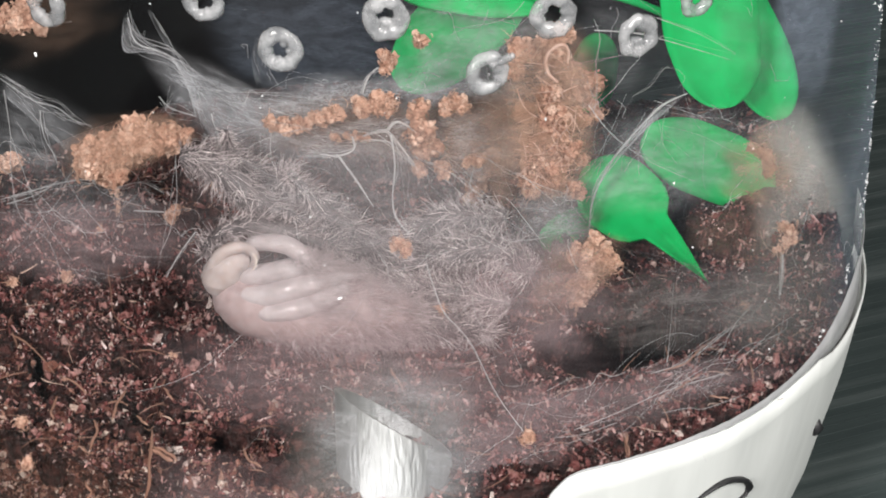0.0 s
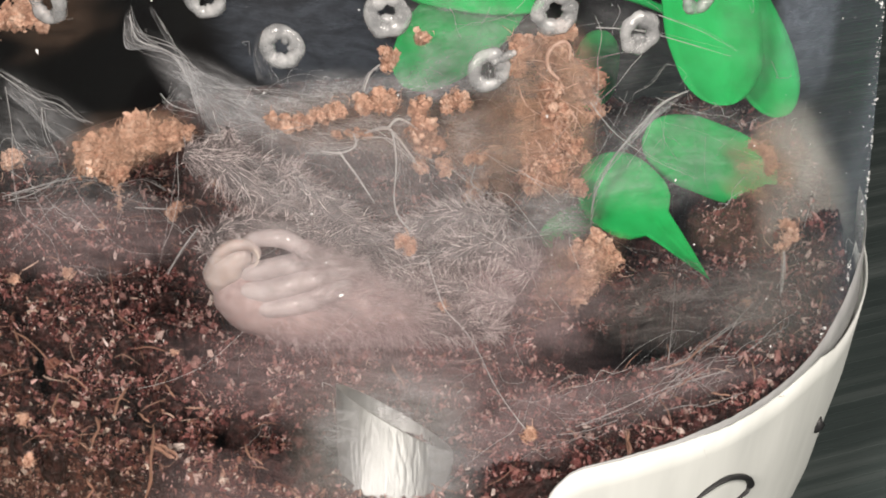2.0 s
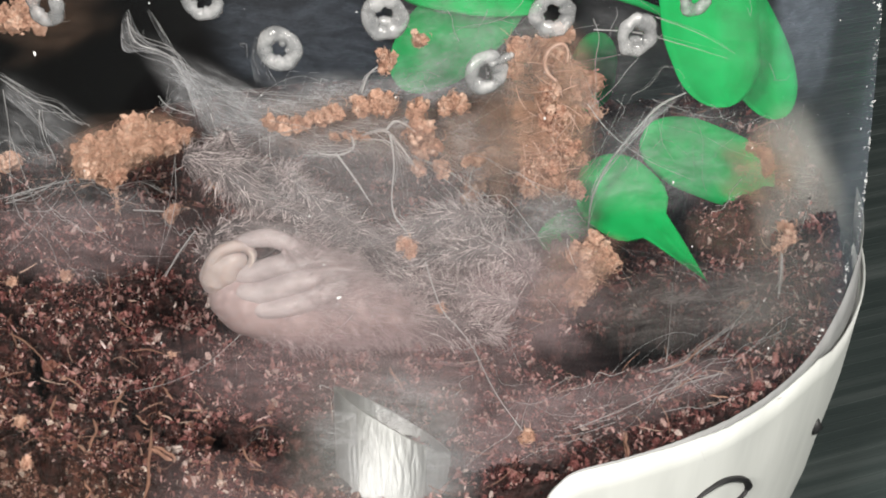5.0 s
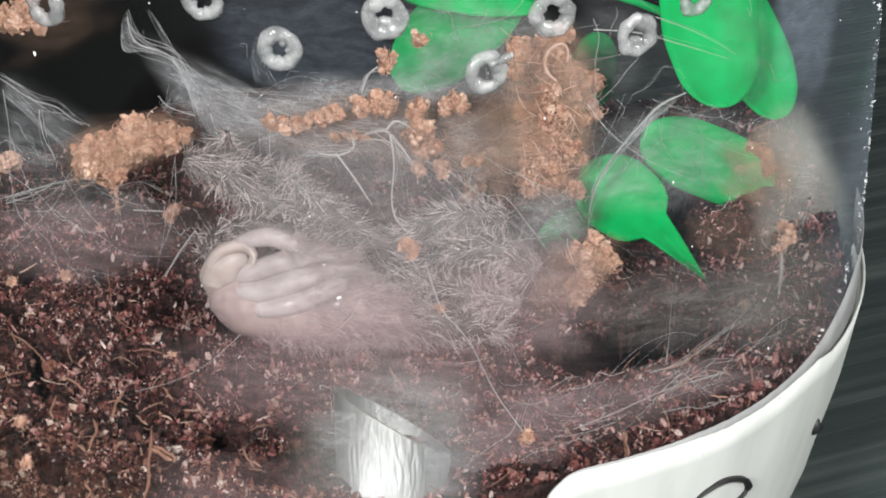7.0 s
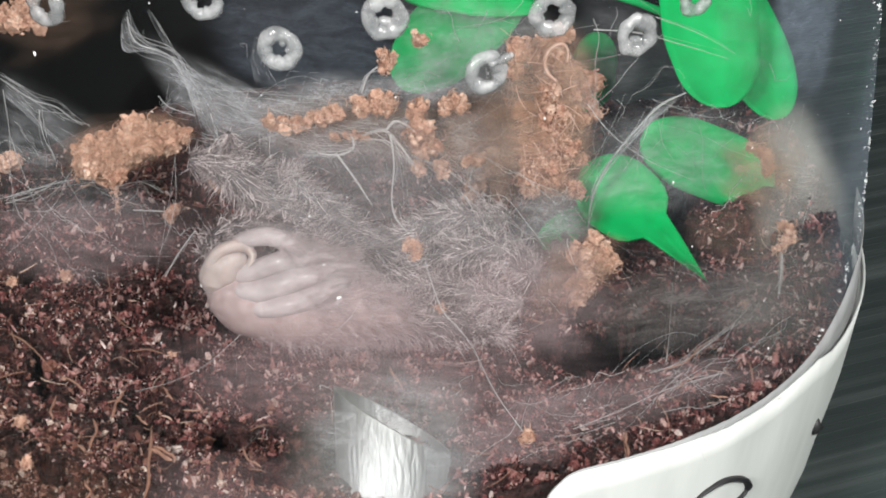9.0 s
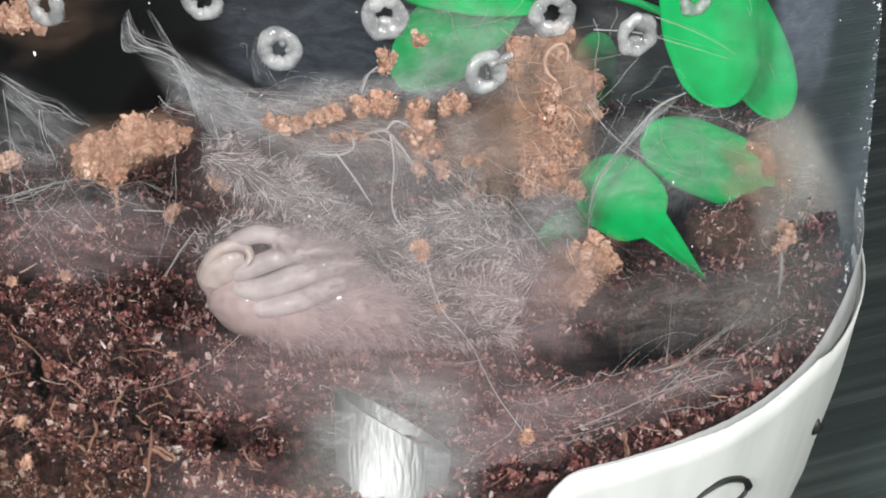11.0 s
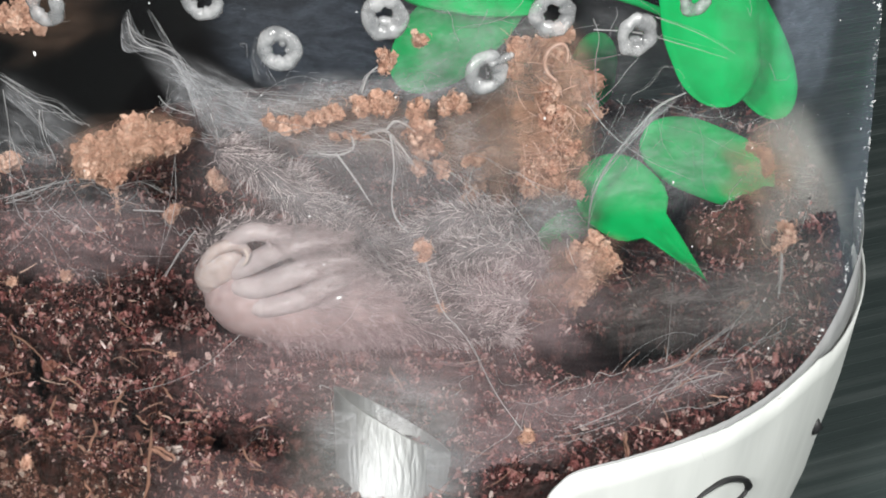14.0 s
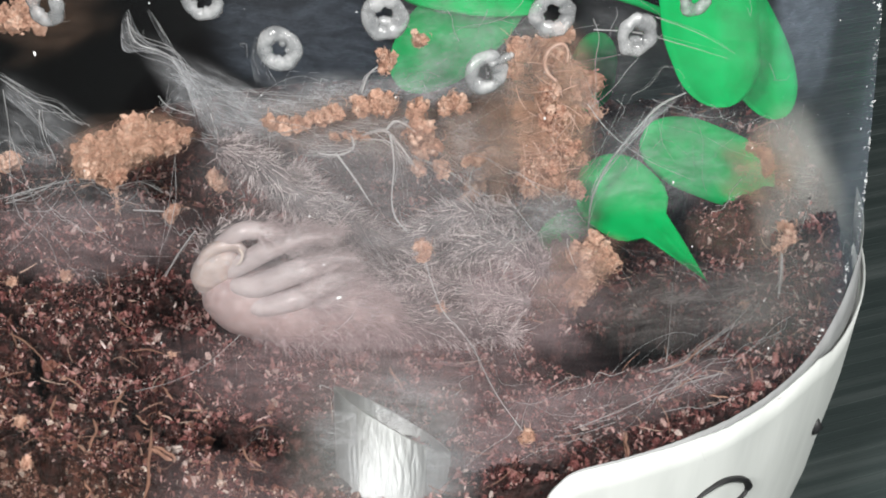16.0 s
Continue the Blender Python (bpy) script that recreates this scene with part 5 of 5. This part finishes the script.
    strand(web, [(-40.5, 4.0, 16.7), (-40.5, 4.0, 14.7), (-40.1, 4.0, 12.6), (-39.4, 4.0, 11.1), (-39.0, 4.0, 9.6)], [0.06, 0.05, 0.045, 0.05, 0.03], 3, 0.5)
    strand(web, [(22.7, 0.0, 7.0), (21.8, 0.0, 1.6), (20.2, 0.0, -2.3)], 0.05, 5, 0.8)
    strand(web, [(34.9, -11.0, 1.2), (33.5, -21.8, 1.2), (32.4, -29.4, 1.2)], 0.05, 4, 0.8)
    strand(web, [(43.3, -17.0, 1.5), (39.3, -23.6, 1.5), (34.2, -29.9, 1.5), (30.3, -32.4, 1.5)], 0.05, 5, 1.2)
    strand(web, [(38.1, -33.2, 2.0), (31.7, -36.7, 2.0), (26.0, -41.3, 2.0), (20.5, -45.2, 2.0)], 0.05, 5, 1.2)
    strand(web, [(48.2, -6.2, 4.0), (47.0, -13.5, 4.0), (46.0, -19.0, 4.0)], 0.12, 3, 0.3)


build_silk()


# ---- the moulting spider ----
SPIDER_BASE = (-6.1, -25.0, 1.5)
spider = thing("tarantula", SPIDER_BASE, "pale moulting tarantula drawing its legs out of old hairy skin", "spider")
LEGS = {}


def limb(key, name, pts, radii, skin, hairs, length, lo, label="", sides=14):
    """A limb with its coat of hairs, turning about its last point."""
    s = Soup()
    path, rad = s.tube(pts, radii, sides, step=8)
    ob = part(name, s, skin, spider, label, pivot=pts[-1])
    if hairs:
        h = Soup()
        fuzz(h, path, rad, hairs, length * 0.8, 0.052 if skin is SKIN else 0.026, lo, 1.0, 0.6 if skin is SKIN else 1.6)
        if skin is PALE:
            fuzz(h, path, rad, 1500, length * 1.25, 0.028, lo + 0.06, 1.0, 0.3)
        elif skin is LEG_SKIN:
            fuzz(h, path, rad, hairs // 3, length * 1.3, 0.026, lo + 0.08, 1.0, 0.4)
        part("hairs", h, HAIR if skin is SKIN else PALE_HAIR, ob, pivot=pts[-1], kind="stuff")
    LEGS[key] = ob
    return ob


def build_spider():
    limb("shell", "old_abdomen_skin", [(-3.5, -24.8, 4.6), (2.1, -24.8, 4.2), (7.7, -24.8, 3.4), (12.1, -24.8, 2.7), (15.2, -24.8, 2.0)], [3.4, 3.0, 2.3, 1.3, 0.3], SKIN, 1281, 2.2, 0.15, "empty grey skin of the hind body", 20)
    limb("body", "abdomen", [(-17.4, -26.0, 9.2), (-16.0, -26.0, 8.6), (-13.0, -26.0, 7.1), (-7.7, -26.0, 6.2), (-2.2, -26.0, 5.7), (1.9, -26.0, 5.2), (5.3, -26.0, 4.5)], [1.3, 3.0, 4.1, 4.35, 3.75, 2.6, 0.8], PALE, 5000, 2.1, 0.36, "smooth pinkish grey soft body", 28)
    limb("chest", "cephalothorax", [(-16.7, -24.5, 8.4), (-14.0, -24.5, 7.5), (-10.3, -24.5, 7.5), (-5.9, -24.5, 7.5), (-2.2, -24.5, 7.3)], [1.4, 2.4, 2.8, 2.7, 1.6], PALE, 700, 1.8, 0.6, "pale soft fore body under the folded legs", 24)
    limb("head", "carapace", [(-16.9, -27.0, 8.9), (-16.6, -27.0, 10.3), (-15.9, -27.0, 11.4), (-15.0, -27.0, 12.3), (-13.9, -27.0, 12.7), (-13.1, -27.0, 12.8)], [1.2, 1.9, 2.05, 1.8, 1.3, 0.8], CREAM, 0, 0, 0, "smooth cream shield of the head", 24)
    limb("palp", "pedipalp", [(-17.5, -25.5, 8.2), (-17.4, -27.0, 10.7), (-16.9, -27.7, 12.5), (-16.0, -27.7, 13.7), (-14.7, -27.7, 14.4), (-13.3, -27.7, 14.4), (-12.5, -27.7, 13.6), (-12.6, -27.7, 12.8), (-13.1, -27.7, 12.2)], [0.5, 0.66, 0.74, 0.76, 0.72, 0.62, 0.5, 0.4, 0.16], CREAM, 0, 0, 0, "cream pedipalp curled round the fang")
    limb("hook", "leg", [(-14.8, -25.5, 13.1), (-13.6, -27.0, 14.7), (-11.2, -27.6, 15.6), (-9.4, -27.6, 15.2), (-7.7, -27.6, 14.1), (-5.5, -25.0, 10.9)], [0.5, 0.9, 1.05, 1.02, 0.9, 0.4], LEG_SKIN, 620, 2.0, 0.62)
    limb("one", "leg", [(-15.3, -24.3, 8.4), (-13.9, -27.1, 10.6), (-11.8, -27.7, 11.7), (-8.5, -27.7, 12.9), (-5.6, -26.3, 12.8), (-2.1, -23.3, 10.8)], [0.5, 1.0, 1.18, 1.2, 1.0, 0.5], LEG_SKIN, 800, 2.1, 0.62)
    limb("two", "leg", [(-15.9, -23.8, 6.7), (-14.1, -27.7, 8.9), (-11.6, -28.6, 9.5), (-7.9, -28.6, 10.9), (-5.1, -27.3, 11.0), (-1.5, -24.3, 10.2)], [0.5, 1.15, 1.36, 1.36, 1.15, 0.5], LEG_SKIN, 700, 1.9, 0.62)
    limb("three", "leg", [(-15.0, -24.3, 5.1), (-13.1, -28.3, 7.2), (-10.4, -29.3, 7.9), (-6.9, -29.3, 8.8), (-4.5, -28.3, 9.6), (-0.9, -24.3, 8.6)], [0.5, 1.05, 1.26, 1.26, 1.1, 0.5], LEG_SKIN, 700, 1.9, 0.6)
    limb("four", "leg", [(-14.0, -24.3, 3.5), (-11.4, -28.2, 5.7), (-9.3, -28.8, 6.3), (-6.3, -28.8, 7.0), (-3.2, -28.3, 8.0), (-0.3, -24.3, 7.2)], [0.3, 0.6, 0.8, 0.85, 0.7, 0.3], LEG_SKIN, 600, 1.8, 0.5)
    limb("behind", "leg", [(-18.8, -20.0, 9.4), (-17.8, -20.0, 11.3), (-15.7, -20.0, 12.7), (-12.6, -20.0, 13.1), (-8.5, -20.0, 12.0), (-3.6, -20.0, 9.6)], [0.3, 0.7, 0.9, 1.0, 1.1, 0.9], SKIN, 640, 2.6, 0.0, "old grey hairy leg skin")
    limb("fang", "fang", [(-12.7, -29.3, 14.9), (-12.3, -29.3, 14.3), (-12.4, -29.3, 13.4), (-12.9, -29.3, 12.8)], [0.1, 0.16, 0.14, 0.06], FANG, 0, 0, 0, "shiny amber fang")
    limb("high", "leg", [(-21.0, -10.0, 16.4), (-18.4, -10.0, 16.0), (-15.6, -10.0, 13.9), (-11.8, -10.0, 10.3), (-7.4, -10.0, 7.4), (-1.5, -10.0, 4.4)], [0.9, 1.3, 1.5, 1.6, 1.5, 1.2], SKIN, 1281, 3.2, 0.0, "old grey hairy leg skin")
    limb("upper", "leg", [(-17.0, -4.0, 17.3), (-16.4, -4.0, 14.4), (-12.9, -4.0, 11.5), (-8.3, -4.0, 9.2), (-3.7, -4.0, 5.9), (1.0, -4.0, 2.1)], [0.3, 0.8, 1.2, 1.4, 1.4, 1.1], SKIN, 1108, 3.0, 0.0, "old grey hairy leg skin")
    limb("arch", "leg", [(-11.0, -7.0, 12.5), (-9.7, -7.0, 13.1), (-7.8, -7.0, 10.7), (-4.2, -7.0, 6.6), (-0.3, -7.0, 3.6), (3.7, -7.0, 0.6)], [0.3, 0.6, 1.0, 1.4, 1.4, 1.1], SKIN, 854, 3.0, 0.0, "old grey hairy leg skin")
    limb("right", "leg", [(18.4, -16.0, 4.6), (16.1, -16.0, 7.1), (12.9, -16.0, 8.2), (8.4, -16.0, 7.1), (3.9, -16.0, 5.3), (-1.3, -16.0, 3.9)], [0.8, 1.3, 1.5, 1.5, 1.4, 1.1], SKIN, 1451, 3.4, 0.0, "old grey hairy leg skin")
    limb("far", "leg", [(15.8, -4.0, 6.6), (13.1, -4.0, 6.3), (9.1, -4.0, 6.3), (5.0, -4.0, 4.4), (0.9, -4.0, 1.4)], [0.8, 1.2, 1.4, 1.4, 1.1], SKIN, 1024, 3.4, 0.0, "old grey hairy leg skin")
    limb("low", "leg", [(16.9, -22.0, 4.2), (14.1, -22.0, 4.8), (10.3, -22.0, 5.6), (5.9, -22.0, 6.3), (0.2, -22.0, 6.7)], [0.6, 1.0, 1.2, 1.3, 1.1], SKIN, 1108, 3.0, 0.0, "old grey hairy leg skin")


build_spider()
# white bead: the glint on the droplet is put in as its colour
bead = Soup()
bead.lump((-18.1, -27.5, 9.6), 0.2, 2, 0.1, 2)
part("bead", bead, DUST, LEGS["body"], "droplet with its glint as white colour", pivot=(-18.1, -27.5, 9.6))


# ---- specks on the jar's side ----
def build_specks():
    s = Soup()
    for _ in range(260):
        deg, z = rng.uniform(-75, 88), rng.uniform(6, 66)
        s.grain(on_wall(deg, z, 0.05), 0.035 + rng.exponential(0.035), 0.4)
    for _ in range(130):
        deg, z = rng.normal(80, 6), rng.uniform(4, 50)
        s.grain(on_wall(deg, z, 0.05), 0.035 + rng.exponential(0.05), 0.4)
    for deg, z in ((79, 19.5), (80, 18.7), (78, 18.9), (77.5, 15.5), (78.5, 14.8), (72, 13.5), (66, 10.2), (66.5, 9.5), (66, 8.6), (65.2, 7.9), (84, 33.5), (83, 34.5), (83.5, 27.5), (58, 5.5), (57, 4.6)):
        for _ in range(4):
            s.grain(on_wall(deg + rng.normal(0, 0.7), z + rng.normal(0, 0.35), 0.06), rng.uniform(0.07, 0.22), 0.4)
    solid("dust_specks", s, DUST, (0, -58, 30), "tiny white dust specks on the clear plastic", "dust", kind="stuff", shade=False)


build_specks()

# ---- what moves ----
loose = clump([(4.2, -24.0, 12.9), (5.0, -24.0, 12.3), (5.4, -24.0, 11.7)], [0.6, 0.85, 0.6], "orange-brown crumb tangled in the grey hairs", 14)


def slid(ob, keys):
    """Rows for a thing or part: seconds, its shift in millimetres and its turn in degrees."""
    at = ob.location.copy()
    return [(t, Matrix.Translation(at + Vector((x, y, z)) * 0.001) @ pose(0, 0, 0, rx, ry, rz)) for t, x, y, z, rx, ry, rz in keys]


# how the fore body heaves as the legs are pumped free: seconds, shift in millimetres
HEAVE = [(0, 0.3), (0.5, 0.61), (0.8, 0.36), (1, 0.48), (1.5, 0.48), (2, 0.36), (2.5, 0.0), (3, 0.48), (3.5, 0.42), (4, -0.06), (4.7, 0.3), (5.3, -0.18), (5.9, 0.18), (6.5, -0.42), (7.0, 0.12), (7.35, -0.42), (7.55, 0.06), (8, -0.55), (8.25, 0.0), (8.5, -0.24), (9, 0.0), (9.3, -0.48), (9.8, -0.18), (10.3, -0.67), (10.9, -0.3), (11.5, -0.85), (12, -0.73), (12.5, -0.36), (13, -0.36), (13.5, -0.91), (14, -0.67), (14.5, -0.55), (15, -0.42), (15.5, -0.91), (16, -1.27)]


def heaving(keys, share):
    """Rows with the heaving laid over the slow turn and rise of a part."""
    ts = [k[0] for k in keys]
    return [(t, share * x, *(float(np.interp(t, ts, [k[c] for k in keys])) for c in range(2, 7))) for t, x in HEAVE]


def motions():
    walk(LEGS["body"], slid(LEGS["body"], [(0, 0.5, 0, 0, 0, 0, 0), (4, 0.25, 0, 0, 0, 0, 0), (9, 0, 0, 0, 0, 0, 0), (12.5, -0.15, 0, 0, 0, 0, 0), (16, -0.6, 0, 0, 0, 0.4, 0)]))
    walk(LEGS["chest"], slid(LEGS["chest"], heaving([(0, 0, 0, -0.2, 0, 0, 0), (9, 0, 0, 0, 0, 0, 0), (16, 0, 0, 0.3, 0, 0, 0)], 0.5)))
    for key in ("head", "palp"):
        walk(LEGS[key], slid(LEGS[key], heaving([(0, 0, 0, -0.1, 0, 0, 0), (9, 0, 0, 0, 0, 0, 0), (12.5, 0, 0, 0.1, 0, 0, 0), (16, 0, 0, 0.1, 0, 0, 0)], 0.7)))
    walk(LEGS["shell"], slid(LEGS["shell"], [(0, -1.8, 0, 0.2, 0, 0, 0), (4, -1.0, 0, 0.2, 0, 0, 0), (6.5, -0.6, 0, 0.2, 0, 0, 0), (9, 0, 0, 0, 0, 0, 0), (16, 1.0, 0, 0, 0, 0, 0)]))
    walk(LEGS["low"], slid(LEGS["low"], [(0, -1.5, 0, 0.1, 0, 0, 0), (4, -0.8, 0, 0.1, 0, 0, 0), (9, 0, 0, 0, 0, 0, 0), (16, 0.8, 0, 0.1, 0, 0, 0)]))
    walk(LEGS["four"], slid(LEGS["four"], [(0, 0.3, 0, -0.5, 0, 2, 0), (9, 0, 0, 0, 0, 0, 0), (16, -0.3, 0, 0.5, 0, -2, 0)]))
    walk(LEGS["hook"], slid(LEGS["hook"], heaving([(0, 0.5, 0, -2.3, 0, 17, 0), (2, 0.5, 0, -1.5, 0, 11, 0), (4, 0.4, 0, -0.6, 0, 4, 0), (6.5, 0.2, 0, -0.2, 0, 1, 0), (9, 0, 0, 0, 0, 0, 0), (11.5, -0.3, 0, 1.2, 0, -9, 0), (13, -0.4, 0, 1.6, 0, -12, 0), (16, -0.6, 0, 2.5, 0, -18, 0)], 1.0)))
    walk(LEGS["one"], slid(LEGS["one"], heaving([(0, 0.3, 0, -2.0, 0, 9, 0), (4, 0.1, 0, -1.1, 0, 5, 0), (6.5, 0, 0, -0.2, 0, 1, 0), (9, 0, 0, 0, 0, 0, 0), (12.5, -0.2, 0, 1.5, 0, -5.5, 0), (16, -0.5, 0, 2.8, 0, -11, 0)], 1.0)))
    walk(LEGS["two"], slid(LEGS["two"], [(0, 0.35, 0, -1.2, 0, 4, 0), (4, 0.15, 0, -0.6, 0, 2, 0), (9, 0, 0, 0, 0, 0, 0), (12.5, -0.1, 0, 0.5, 0, -1, 0), (16, -0.3, 0, 1.0, 0, -2, 0)]))
    walk(LEGS["three"], slid(LEGS["three"], [(0, 0.45, 0, -0.9, 0, 3, 0), (4, 0.2, 0, -0.4, 0, 1.5, 0), (9, 0, 0, 0, 0, 0, 0), (12.5, -0.1, 0, 0.2, 0, -1, 0), (16, -0.3, 0, 0.6, 0, -2.5, 0)]))
    walk(LEGS["fang"], slid(LEGS["fang"], heaving([(0, 0.5, 0, -0.4, 0, 0, 0), (9, 0, 0, 0, 0, 0, 0), (12.5, -0.2, 0, 0, 0, 4, 0), (16, -0.7, 0, 0.1, 0, 8, 0)], 1.0)))
    walk(LEGS["high"], slid(LEGS["high"], [(0, -1.3, 0, 0.2, 0, 1, 0), (4, -0.8, 0, 0.2, 0, 1, 0), (7, -0.6, 0, 0, 0, 0, 0), (9, 0, 0, 0, 0, 0, 0), (12.5, 2.4, 0, 0.4, 0, 1, 0), (16, 2.9, 0, 0.7, 0, 2, 0)]))
    walk(LEGS["upper"], slid(LEGS["upper"], [(0, -0.4, 0, 0.3, 0, 0, 0), (9, 0, 0, 0, 0, 0, 0), (12.5, 0.7, 0, -0.2, 0, 1, 0), (16, 1.0, 0, -0.3, 0, 1, 0)]))
    walk(LEGS["arch"], slid(LEGS["arch"], [(0, -0.3, 0, 0.2, 0, 0, 0), (9, 0, 0, 0, 0, 0, 0), (16, 1.3, 0, 0, 0, 0, 0)]))
    walk(LEGS["right"], slid(LEGS["right"], [(0, -0.5, 0, 0.2, 0, 0, 0), (9, 0, 0, 0, 0, 0, 0), (16, 1.0, 0, 0.3, 0, -1, 0)]))
    walk(LEGS["far"], slid(LEGS["far"], [(0, -0.4, 0, 0, 0, 0, 0), (9, 0, 0, 0, 0, 0, 0), (16, 0.9, 0, 0.4, 0, 1, 0)]))
    walk(loose, slid(loose, [(0, -0.9, 0, 0.5, 0, -20, 0), (4, -0.5, 0, 0.3, 0, -10, 0), (9, 0, 0, 0, 0, 0, 0), (12.5, 0.8, 0, -0.2, 0, 15, 0), (14.5, 0.5, 0, -0.2, 0, 20, 0), (16, 0.4, 0, -0.2, 0, 25, 0)]))


motions()
